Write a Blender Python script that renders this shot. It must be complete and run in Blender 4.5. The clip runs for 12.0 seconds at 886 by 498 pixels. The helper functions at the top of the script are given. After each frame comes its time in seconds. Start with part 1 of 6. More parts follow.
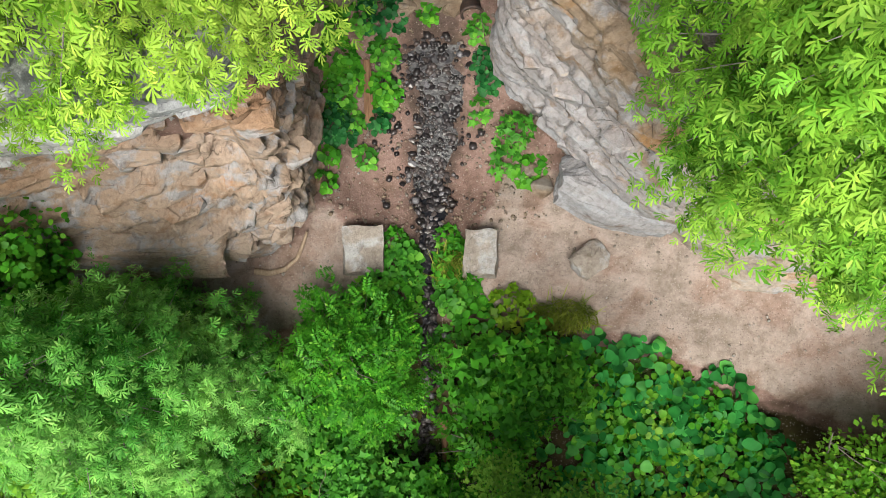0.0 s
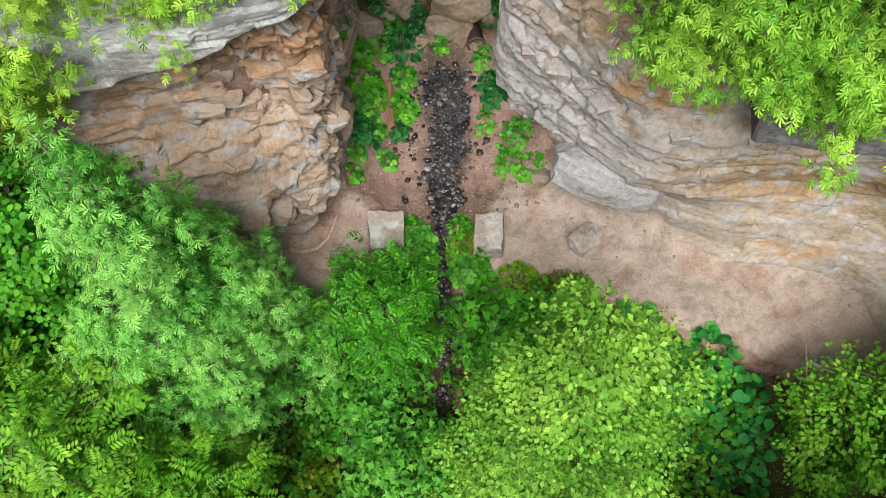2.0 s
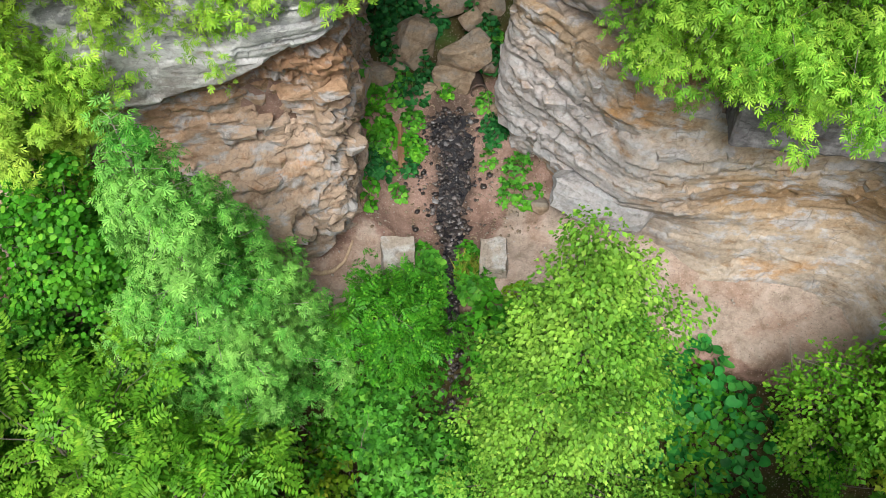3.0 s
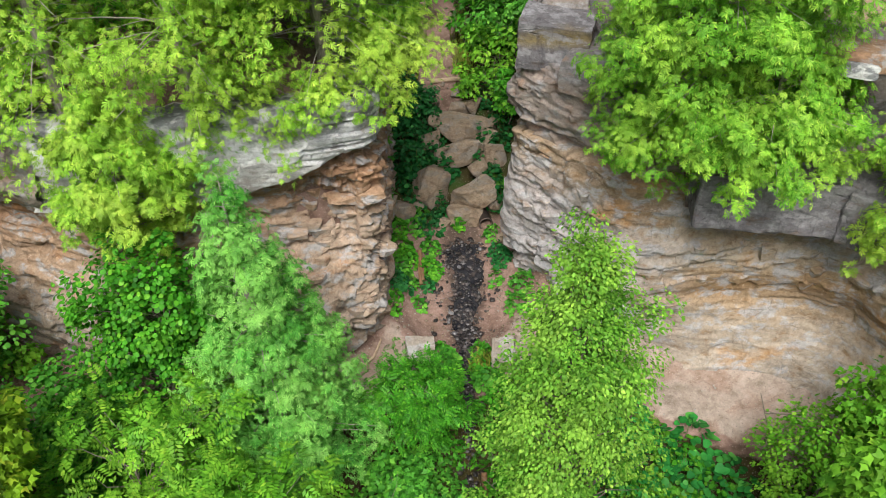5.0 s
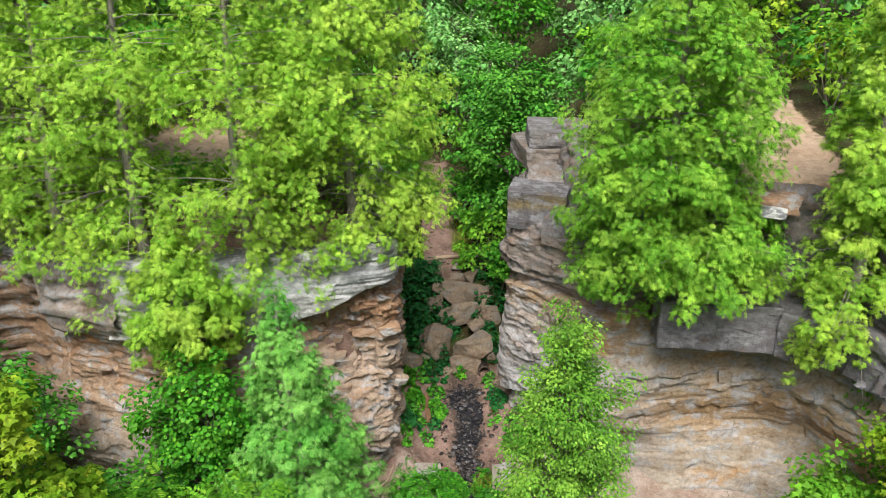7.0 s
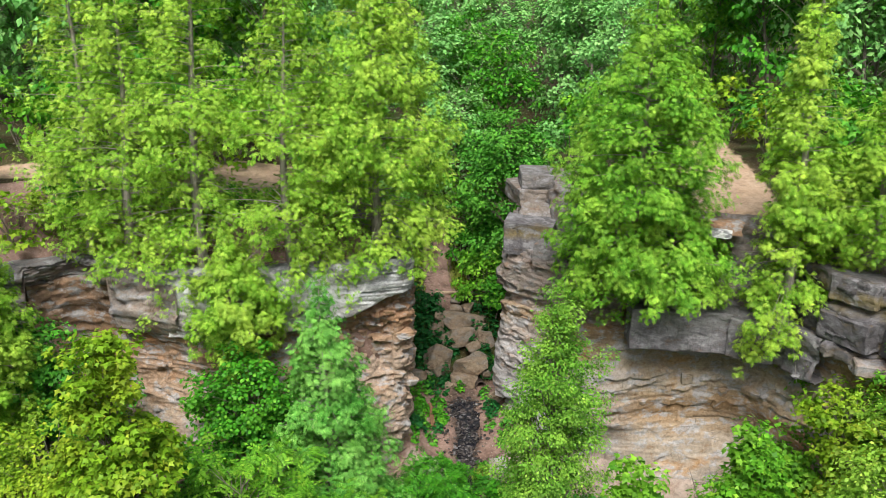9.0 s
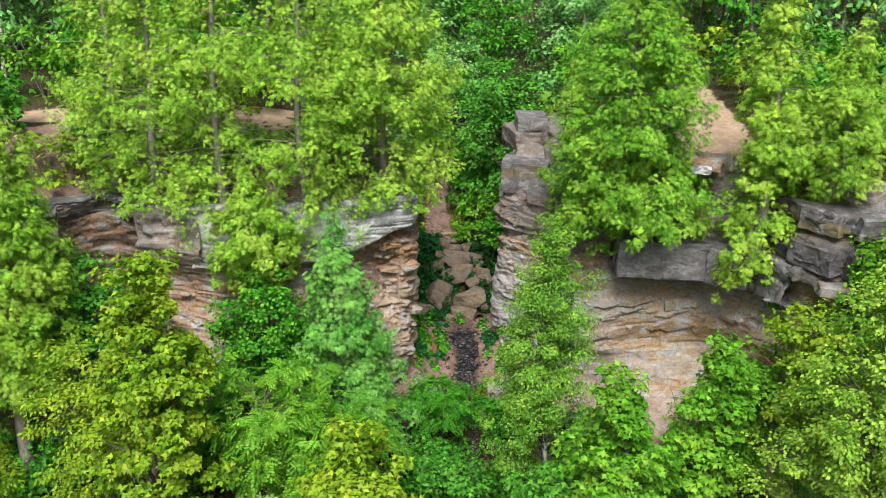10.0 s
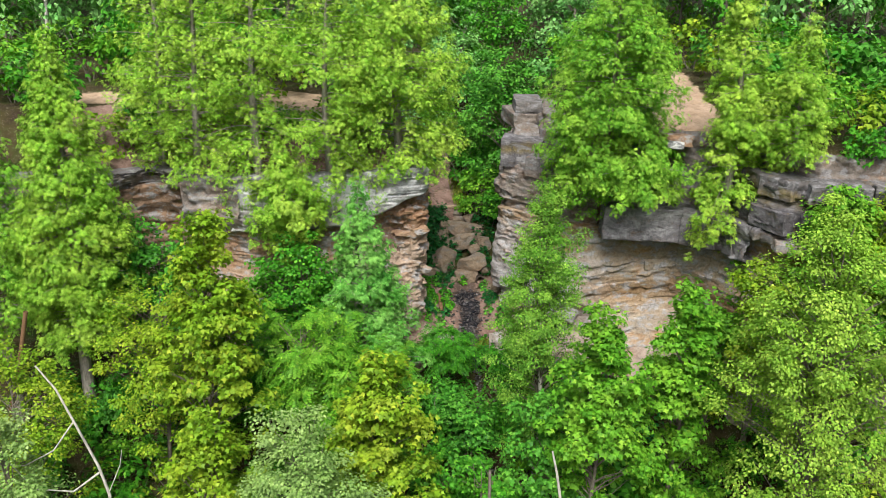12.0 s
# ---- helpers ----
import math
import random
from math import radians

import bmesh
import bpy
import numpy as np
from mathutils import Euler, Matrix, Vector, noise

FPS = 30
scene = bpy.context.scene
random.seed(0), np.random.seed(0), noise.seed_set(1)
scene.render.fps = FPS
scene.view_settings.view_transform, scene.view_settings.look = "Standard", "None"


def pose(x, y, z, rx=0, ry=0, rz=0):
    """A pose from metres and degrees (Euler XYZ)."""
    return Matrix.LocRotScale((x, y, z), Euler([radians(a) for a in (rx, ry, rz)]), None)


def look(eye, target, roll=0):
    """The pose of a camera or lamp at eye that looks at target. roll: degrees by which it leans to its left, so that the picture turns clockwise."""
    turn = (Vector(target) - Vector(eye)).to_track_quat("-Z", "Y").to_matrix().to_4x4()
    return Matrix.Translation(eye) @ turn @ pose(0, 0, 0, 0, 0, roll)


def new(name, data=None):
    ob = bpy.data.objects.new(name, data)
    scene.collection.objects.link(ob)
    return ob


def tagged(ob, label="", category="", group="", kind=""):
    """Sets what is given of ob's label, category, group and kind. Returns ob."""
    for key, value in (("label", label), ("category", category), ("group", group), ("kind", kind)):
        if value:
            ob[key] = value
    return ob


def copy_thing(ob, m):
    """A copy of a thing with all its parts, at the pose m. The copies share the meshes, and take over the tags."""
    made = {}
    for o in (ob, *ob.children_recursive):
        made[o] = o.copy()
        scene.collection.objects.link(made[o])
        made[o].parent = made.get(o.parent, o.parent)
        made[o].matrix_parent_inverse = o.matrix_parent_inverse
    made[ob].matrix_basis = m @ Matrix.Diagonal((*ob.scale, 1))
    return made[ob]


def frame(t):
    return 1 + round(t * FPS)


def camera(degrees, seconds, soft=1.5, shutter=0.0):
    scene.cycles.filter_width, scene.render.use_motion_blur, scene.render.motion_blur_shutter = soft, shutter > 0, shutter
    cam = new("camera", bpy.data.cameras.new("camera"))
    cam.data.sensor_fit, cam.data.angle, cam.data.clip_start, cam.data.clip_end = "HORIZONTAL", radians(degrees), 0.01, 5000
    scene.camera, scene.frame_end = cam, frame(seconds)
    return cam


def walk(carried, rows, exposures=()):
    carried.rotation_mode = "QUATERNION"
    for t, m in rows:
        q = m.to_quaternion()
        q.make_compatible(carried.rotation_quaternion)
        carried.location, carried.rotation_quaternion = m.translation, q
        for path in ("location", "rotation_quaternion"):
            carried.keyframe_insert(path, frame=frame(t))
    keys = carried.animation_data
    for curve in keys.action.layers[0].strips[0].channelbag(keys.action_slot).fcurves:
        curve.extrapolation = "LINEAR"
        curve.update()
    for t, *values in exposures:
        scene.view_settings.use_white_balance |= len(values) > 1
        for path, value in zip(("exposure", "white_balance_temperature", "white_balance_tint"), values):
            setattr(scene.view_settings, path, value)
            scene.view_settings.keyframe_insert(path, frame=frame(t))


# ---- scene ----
cam = camera(55.1, 12.0, soft=0.5)
PATH = [
    (0, (0.083, 0.041, 15.981), (0.073, 0.555, 14.048), -1.1),
    (0.5, (0.022, -1.219, 15.979), (0.014, -0.631, 14.067), -0.9),
    (1, (-0.063, -2.47, 16.127), (-0.068, -1.762, 14.257), -0.7),
    (1.5, (-0.169, -3.835, 16.31), (-0.171, -3.003, 14.491), -0.6),
    (2, (-0.328, -5.139, 16.442), (-0.325, -4.192, 14.681), -0.5),
    (2.5, (-0.52, -6.526, 16.572), (-0.51, -5.459, 14.88), -0.3),
    (2.7, (-0.584, -6.955, 16.608), (-0.57, -5.852, 14.94), -0.3),
    (4.3, (-1.089, -10.875, 16.82), (-1.062, -9.439, 15.428), -0.4),
    (4.5, (-1.161, -11.363, 16.83), (-1.131, -9.889, 15.478), -0.4),
    (5, (-1.369, -12.534, 16.869), (-1.329, -10.975, 15.617), -0.4),
    (5.5, (-1.537, -13.738, 16.883), (-1.488, -12.1, 15.736), -0.5),
    (6, (-1.649, -14.967, 16.896), (-1.594, -13.254, 15.864), -0.7),
    (6.5, (-1.789, -16.268, 16.891), (-1.725, -14.488, 15.982), -0.6),
    (7, (-1.95, -17.544, 16.804), (-1.878, -15.707, 16.017), -0.4),
    (7.2, (-2.07, -18.104, 16.784), (-1.992, -16.243, 16.055), -0.5),
    (8.8, (-3.051, -22.37, 16.425), (-2.932, -20.457, 15.853), 0.9),
    (9, (-3.176, -22.884, 16.405), (-3.052, -20.978, 15.813), 0.9),
    (9.5, (-3.417, -24.207, 16.333), (-3.284, -22.317, 15.691), 0.9),
    (10, (-3.618, -25.398, 16.307), (-3.481, -23.523, 15.626), 0.9),
    (10.5, (-3.869, -26.699, 16.271), (-3.727, -24.833, 15.566), 1.0),
    (11, (-4.1, -27.863, 16.313), (-3.954, -25.998, 15.605), 1.0),
    (11.5, (-4.355, -29.014, 16.557), (-4.204, -27.15, 15.849), 1.0),
    (12, (-4.662, -29.892, 16.901), (-4.503, -28.027, 16.196), 1.1),
]
walk(cam, [(t, look(eye, target, roll)) for t, eye, target, roll in PATH], [(0.0, 0.72, 6350, 5), (12.0, 0.72, 6350, 5)])

# ---- sky and sun: a bright, thinly clouded day ----
world = bpy.data.worlds.new("sky")
scene.world = world
world.use_nodes = True
wn = world.node_tree
wn.nodes.clear()
sky = wn.nodes.new("ShaderNodeTexSky")
sky.sky_type, sky.sun_disc = "NISHITA", False
sky.sun_elevation, sky.sun_rotation = radians(54), radians(189)
sky.air_density, sky.dust_density, sky.ozone_density = 1.0, 6.0, 0.6
bg = wn.nodes.new("ShaderNodeBackground")
bg.inputs["Strength"].default_value = 0.078
wo = wn.nodes.new("ShaderNodeOutputWorld")
wn.links.new(sky.outputs["Color"], bg.inputs["Color"])
wn.links.new(bg.outputs["Background"], wo.inputs["Surface"])
sun_data = bpy.data.lights.new("sun", "SUN")
sun_data.energy, sun_data.angle, sun_data.color = 3.05, radians(30), (1.0, 0.95, 0.88)
sun = new("sun", sun_data)
sun.matrix_world = look((-5, -31, 49), (0, 4, 0))


# ---- materials ----
class Nodes:
    """A small builder for one node material."""

    def __init__(self, name):
        self.mat = bpy.data.materials.new(name)
        self.mat.use_nodes = True
        self.tree = self.mat.node_tree
        self.tree.nodes.clear()

    def add(self, kind, **inputs):
        node = self.tree.nodes.new(kind)
        for key, value in inputs.items():
            self.put(node, key.replace("_", " "), value)
        return node

    def put(self, node, key, value):
        socket = node.inputs[key]
        if isinstance(value, bpy.types.NodeSocket):
            self.tree.links.new(value, socket)
        else:
            socket.default_value = value

    def coords(self):
        return self.add("ShaderNodeTexCoord").outputs["Object"]

    def mapping(self, vec, scale):
        return self.add("ShaderNodeMapping", Vector=vec, Scale=scale).outputs["Vector"]

    def noise(self, vec, scale, detail=4.0, rough=0.55, distort=0.0):
        n = self.add("ShaderNodeTexNoise", Vector=vec, Scale=scale, Detail=detail, Roughness=rough, Distortion=distort)
        return n.outputs["Fac"]

    def ramp(self, fac, stops):
        r = self.add("ShaderNodeValToRGB", Fac=fac)
        e = r.color_ramp.elements
        while len(e) < len(stops):
            e.new(0.5)
        for el, (pos, col) in zip(e, stops):
            el.position = pos
            el.color = (*col, 1) if len(col) == 3 else (col[0],) * 3 + (1,)
        return r.outputs["Color"]

    def mix(self, fac, a, b, mode="MIX"):
        m = self.tree.nodes.new("ShaderNodeMix")
        m.data_type, m.blend_type = "RGBA", mode
        for i, v in ((0, fac), (6, a), (7, b)):
            if isinstance(v, bpy.types.NodeSocket):
                self.tree.links.new(v, m.inputs[i])
            else:
                m.inputs[i].default_value = v if i == 0 else (*v, 1)
        return m.outputs[2]

    def math(self, op, a, b=0.0):
        m = self.tree.nodes.new("ShaderNodeMath")
        m.operation = op
        for i, v in enumerate((a, b)):
            if isinstance(v, bpy.types.NodeSocket):
                self.tree.links.new(v, m.inputs[i])
            else:
                m.inputs[i].default_value = v
        return m.outputs[0]

    def bump(self, height, strength, distance):
        return self.add("ShaderNodeBump", Height=height, Strength=strength, Distance=distance).outputs["Normal"]

    def finish(self, color, rough, normal=None, metal=0.0, spec=0.5, shader=None):
        out = self.add("ShaderNodeOutputMaterial")
        if shader is None:
            p = self.add("ShaderNodeBsdfPrincipled", Roughness=rough, Metallic=metal)
            self.put(p, "Specular IOR Level", spec)
            self.put(p, "Base Color", color if isinstance(color, bpy.types.NodeSocket) else (*color, 1))
            if normal is not None:
                self.put(p, "Normal", normal)
            shader = p.outputs["BSDF"]
        self.tree.links.new(shader, out.inputs["Surface"])
        return self.mat


def rock_material(name, pale, mid, warm, dark, warm_at=0.55, dark_at=0.62, band=5.0, layers=(), cool=(0.40, 0.40, 0.41), lines=0.35, hold=0.78, turn=None, dip=0.0):
    """Bedded rock: soft bands, beds of their own colour, rusty patches, blue-grey patches, dark bedding lines and cracks, fine grain.
    layers: (height in metres, colour) of the beds; the attribute tone sets block from block."""
    n = Nodes(name)
    v = n.add("ShaderNodeNewGeometry").outputs["Position"]
    if dip:
        xyz = n.add("ShaderNodeSeparateXYZ", Vector=v)
        fall = n.math("MULTIPLY", n.math("MAXIMUM", n.math("SUBTRACT", xyz.outputs["X"], 4.0), 0.0), dip)
        v = n.add("ShaderNodeCombineXYZ", X=xyz.outputs["X"], Y=xyz.outputs["Y"], Z=n.math("SUBTRACT", xyz.outputs["Z"], fall)).outputs["Vector"]
    bands = n.noise(n.mapping(v, (0.5, 0.5, band * 0.7)), 1.0, 5, 0.6, 0.15)
    col = n.ramp(bands, [(0.32, mid), (0.5, pale), (0.68, mid)])
    patch = n.noise(n.mapping(v, (0.55, 0.55, 1.0)), 0.9, 6, 0.62, 0.2)
    if layers:
        z = n.add("ShaderNodeSeparateXYZ", Vector=v).outputs["Z"]
        h = n.math("ADD", n.math("MULTIPLY", n.math("ADD", z, 1.0), 1 / 11), n.math("MULTIPLY", n.math("SUBTRACT", patch, 0.5), 0.13))
        own = n.ramp(h, [((zz + 1) / 11, c) for zz, c in layers])
        if turn:
            x = n.add("ShaderNodeSeparateXYZ", Vector=v).outputs["X"]
            side = n.math("ADD", n.math("MULTIPLY", n.math("SUBTRACT", x, turn[0]), 1 / (turn[1] - turn[0])), n.math("MULTIPLY", n.math("SUBTRACT", patch, 0.5), 1.2))
            own = n.mix(n.ramp(side, [(0.0, (0,)), (1.0, (1,))]), n.ramp(h, [((zz + 1) / 11, c) for zz, c in turn[2]]), own)
        col = n.mix(hold, col, own)
    col = n.mix(n.ramp(patch, [(warm_at, (0,)), (warm_at + 0.12, (0.9,))]), col, warm)
    blotch = n.noise(n.mapping(v, (0.8, 0.8, 1.4)), 2.4, 6, 0.62, 0.2)
    col = n.mix(n.ramp(blotch, [(0.50, (0,)), (0.60, (0.85,))]), col, cool)
    col = n.mix(n.ramp(blotch, [(0.30, (0.8,)), (0.43, (0,))]), col, [0.5 * p + 0.25 * q for p, q in zip(warm, mid)])
    stain = n.noise(n.mapping(v, (1.3, 1.3, 0.7)), 1.1, 6, 0.65, 0.3)
    col = n.mix(n.ramp(stain, [(dark_at, (0,)), (dark_at + 0.12, (0.8,))]), col, dark)
    tone = n.tree.nodes.new("ShaderNodeAttribute")
    tone.attribute_name = "tone"
    col = n.mix(1.0, col, n.ramp(tone.outputs["Fac"], [(0.0, (1.0,)), (0.02, (0.72, 0.70, 0.68)), (0.5, (0.97,)), (1.0, (1.28, 1.27, 1.27))]), "MULTIPLY")
    grain = n.noise(v, 9.0, 6, 0.7)
    col = n.mix(1.0, col, n.ramp(grain, [(0.28, (0.68, 0.66, 0.64)), (0.5, (0.98,)), (0.72, (1.2,))]), "MULTIPLY")
    thin = n.noise(n.mapping(v, (0.5, 0.5, 3.4)), 1.5, 4, 0.55, 0.25)
    seam = n.math("ABSOLUTE", n.math("SUBTRACT", thin, 0.47))
    where = n.ramp(n.noise(v, 0.9, 3, 0.5), [(0.45, (0,)), (0.58, (lines,))])
    col = n.mix(n.math("MULTIPLY", n.ramp(seam, [(0.004, (1,)), (0.016, (0,))]), where), col, dark)
    crack = n.noise(n.mapping(v, (1.0, 1.0, 0.7)), 0.8, 3, 0.5, 0.8)
    line = n.math("ABSOLUTE", n.math("SUBTRACT", crack, 0.5))
    col = n.mix(n.ramp(line, [(0.002, (0.22,)), (0.006, (0,))]), col, dark)
    web = n.add("ShaderNodeTexVoronoi", Vector=n.mapping(n.mix(0.06, v, n.add("ShaderNodeTexNoise", Vector=v, Scale=3.0, Detail=3.0).outputs["Color"], "ADD"), (1.7, 1.7, 4.2)), Scale=1.0)
    web.feature = "DISTANCE_TO_EDGE"
    split = n.math("MULTIPLY", n.ramp(web.outputs["Distance"], [(0.0, (1,)), (0.025, (0,))]), n.ramp(n.noise(v, 1.7, 4, 0.6), [(0.52, (0,)), (0.64, (0.5,))]))
    col = n.mix(split, col, dark)
    fleck = n.noise(v, 7.0, 5, 0.72, 0.3)
    col = n.mix(n.ramp(fleck, [(0.60, (0,)), (0.68, (0.55,))]), col, [min(0.75, 1.45 * c) for c in pale])
    col = n.mix(n.ramp(fleck, [(0.30, (0.5,)), (0.40, (0,))]), col, [0.45 * c for c in mid])
    spots = n.noise(v, 38.0, 3, 0.6)
    col = n.mix(n.ramp(spots, [(0.64, (0,)), (0.74, (0.4,))]), col, dark)
    hgt = n.math("ADD", n.math("MULTIPLY", bands, 0.2), n.math("ADD", n.math("MULTIPLY", grain, 0.45), n.math("ADD", n.math("MULTIPLY", spots, 0.12), n.math("SUBTRACT", n.math("MULTIPLY", thin, 0.25), n.math("MULTIPLY", split, 0.35)))))
    return n.finish(col, 0.9, n.bump(hgt, 0.9, 0.07), spec=0.25)


def leaf_material(name, deep, main, tip, tip_share=0.7, back=0.22):
    """Leaves: each one its own shade, patches of lighter growth, light through the blade."""
    n = Nodes(name)
    isle = n.add("ShaderNodeNewGeometry").outputs["Random Per Island"]
    col = n.ramp(isle, [(0.0, deep), (0.45, main), (0.8, main), (1.0, tip)])
    v = n.coords()
    patch = n.noise(v, 0.7, 3, 0.5)
    col = n.mix(n.ramp(patch, [(tip_share - 0.2, (0,)), (tip_share + 0.1, (0.7,))]), col, tip)
    tuft = n.noise(v, 2.6, 2, 0.5)
    col = n.mix(1.0, col, n.ramp(tuft, [(0.3, (0.48, 0.54, 0.48)), (0.5, (1.0,)), (0.7, (1.42, 1.34, 1.3))]), "MULTIPLY")
    rnd = n.add("ShaderNodeObjectInfo").outputs["Random"]
    col = n.mix(1.0, col, n.ramp(rnd, [(0.0, (0.88, 0.92, 0.85)), (1.0, (1.1, 1.06, 1.1))]), "MULTIPLY")
    p = n.add("ShaderNodeBsdfPrincipled", Roughness=0.5)
    n.put(p, "Base Color", col)
    n.put(p, "Specular IOR Level", 0.15)
    t = n.add("ShaderNodeBsdfTranslucent")
    n.put(t, "Color", n.mix(1.0, col, (1.25, 1.3, 0.6), "MULTIPLY"))
    m = n.add("ShaderNodeMixShader", Fac=back)
    n.tree.links.new(p.outputs["BSDF"], m.inputs[1])
    n.tree.links.new(t.outputs["BSDF"], m.inputs[2])
    return n.finish(None, 0, shader=m.outputs["Shader"])


def bark_material(name, a, b, scale=6.0):
    n = Nodes(name)
    v = n.coords()
    f = n.noise(n.mapping(v, (3.0, 3.0, 0.8)), scale, 5, 0.65)
    col = n.ramp(f, [(0.3, a), (0.65, b)])
    return n.finish(col, 0.9, n.bump(f, 0.8, 0.03), spec=0.2)


ROCK_WEST = rock_material("bedded_limestone_rusty", (0.372, 0.292, 0.233), (0.251, 0.185, 0.142), (0.356, 0.182, 0.0864), (0.0734, 0.0496, 0.0386), 0.58, 0.66, 2.2,
                          [(-0.8, (0.233, 0.169, 0.131)), (0.6, (0.302, 0.24, 0.197)), (1.6, (0.363, 0.284, 0.229)), (2.6, (0.354, 0.264, 0.2)), (3.6, (0.354, 0.272, 0.218)), (4.5, (0.328, 0.209, 0.131)), (5.2, (0.302, 0.158, 0.0801)), (5.8, (0.259, 0.15, 0.0874))], (0.32, 0.32, 0.336),
                          turn=(-6.2, -4.4, [(-0.8, (0.22, 0.175, 0.145)), (0.6, (0.29, 0.245, 0.21)), (1.6, (0.32, 0.26, 0.215)), (2.8, (0.31, 0.22, 0.155)), (3.8, (0.31, 0.20, 0.13)), (4.6, (0.28, 0.165, 0.095)), (5.4, (0.22, 0.135, 0.085))]))
ROCK_EAST = rock_material("bedded_sandstone_tan", (0.373, 0.299, 0.232), (0.274, 0.207, 0.149), (0.345, 0.19, 0.075), (0.083, 0.0622, 0.0481), 0.58, 0.68, 2.6,
                          [(-0.6, (0.349, 0.307, 0.27)), (0.3, (0.357, 0.299, 0.245)), (0.9, (0.349, 0.266, 0.187)), (1.6, (0.29, 0.178, 0.0871)), (2.2, (0.315, 0.228, 0.145)), (2.7, (0.373, 0.324, 0.27)), (3.3, (0.349, 0.282, 0.207)), (4.0, (0.357, 0.295, 0.224)), (4.45, (0.274, 0.17, 0.0871))], (0.355, 0.352, 0.372),
                          turn=(3.2, 5.8, [(-0.5, (0.274, 0.246, 0.234)), (0.8, (0.342, 0.334, 0.366)), (2.0, (0.35, 0.348, 0.38)), (3.2, (0.334, 0.313, 0.328)), (3.9, (0.308, 0.277, 0.268)), (4.4, (0.265, 0.198, 0.14))]), dip=0.13)
ROCK_TOWER = rock_material("grey_brown_ledge_rock", (0.27, 0.235, 0.22), (0.16, 0.135, 0.125), (0.29, 0.165, 0.095), (0.055, 0.047, 0.047), 0.60, 0.62, 2.0,
                           [(4.4, (0.30, 0.185, 0.10)), (5.0, (0.30, 0.245, 0.21)), (6.0, (0.265, 0.225, 0.205)), (6.7, (0.22, 0.175, 0.155)), (7.2, (0.13, 0.13, 0.145)), (8.2, (0.185, 0.16, 0.145)), (9.2, (0.165, 0.135, 0.115))], (0.265, 0.262, 0.28))
ROCK_CAP = rock_material("pale_cap_limestone", (0.45, 0.455, 0.475), (0.31, 0.31, 0.325), (0.31, 0.235, 0.18), (0.06, 0.06, 0.068), 0.62, 0.58, 3.4,
                         [(4.9, (0.20, 0.18, 0.175)), (5.4, (0.31, 0.28, 0.27)), (6.0, (0.45, 0.445, 0.45)), (6.5, (0.52, 0.535, 0.565)), (6.85, (0.34, 0.345, 0.37)), (7.2, (0.13, 0.135, 0.15))], (0.58, 0.585, 0.60))
ROCK_DARK = rock_material("dark_weathered_limestone", (0.20, 0.19, 0.205), (0.115, 0.108, 0.118), (0.20, 0.13, 0.08), (0.038, 0.035, 0.04), 0.62, 0.58, 2.0,
                          [(4.4, (0.12, 0.112, 0.122)), (5.4, (0.145, 0.138, 0.155)), (6.0, (0.22, 0.215, 0.225)), (6.4, (0.09, 0.085, 0.095)), (7.3, (0.11, 0.105, 0.12)), (7.6, (0.20, 0.15, 0.05)), (7.9, (0.10, 0.095, 0.105)), (9.2, (0.15, 0.14, 0.135))], (0.25, 0.245, 0.265))
ROCK_BLACK = rock_material("dark_mossy_limestone", (0.14, 0.13, 0.14), (0.075, 0.068, 0.076), (0.18, 0.13, 0.05), (0.022, 0.02, 0.023), 0.60, 0.56, 2.0,
                           [(5.9, (0.22, 0.20, 0.18)), (6.3, (0.07, 0.065, 0.075)), (7.2, (0.085, 0.08, 0.09)), (7.55, (0.16, 0.125, 0.035)), (7.8, (0.06, 0.057, 0.063)), (8.4, (0.10, 0.09, 0.085))], (0.15, 0.145, 0.16))
ROCK_SLATE = rock_material("pale_slate_grey_rock", (0.336, 0.324, 0.336), (0.248, 0.232, 0.236), (0.264, 0.176, 0.112), (0.072, 0.064, 0.064), 0.63, 0.68, 3.0,
                           [(-0.5, (0.264, 0.236, 0.22)), (0.8, (0.32, 0.312, 0.328)), (2.0, (0.328, 0.316, 0.328)), (3.2, (0.296, 0.268, 0.26)), (4.4, (0.248, 0.176, 0.12))], (0.32, 0.328, 0.356))
ROCK_GREY = rock_material("grey_tumbled_stone", (0.315, 0.276, 0.242), (0.23, 0.196, 0.17), (0.212, 0.162, 0.115), (0.0638, 0.0527, 0.0467), 0.62, 0.66, 1.2)
ROCK_BROWN = rock_material("brown_gully_boulder", (0.257, 0.199, 0.148), (0.156, 0.117, 0.0858), (0.172, 0.109, 0.0663), (0.0312, 0.025, 0.0211), 0.60, 0.62, 1.6, (), (0.203, 0.183, 0.164))

CEDAR_SUN = leaf_material("cedar_spray_yellow_green", (0.128, 0.285, 0.024), (0.25, 0.49, 0.045), (0.48, 0.62, 0.1), 0.62)
CEDAR_MID = leaf_material("cedar_spray_green", (0.075, 0.225, 0.016), (0.175, 0.43, 0.037), (0.38, 0.565, 0.077), 0.64)
CEDAR_BLUE = leaf_material("cedar_spray_fresh", (0.035, 0.17, 0.024), (0.105, 0.37, 0.05), (0.29, 0.55, 0.13), 0.60)
LEAF_BRIGHT = leaf_material("birch_leaf_bright", (0.053, 0.185, 0.011), (0.114, 0.326, 0.022), (0.255, 0.458, 0.044), 0.66)
LEAF_BIRCH = leaf_material("birch_leaf_pale_green", (0.055, 0.18, 0.016), (0.125, 0.315, 0.03), (0.27, 0.46, 0.065), 0.64)
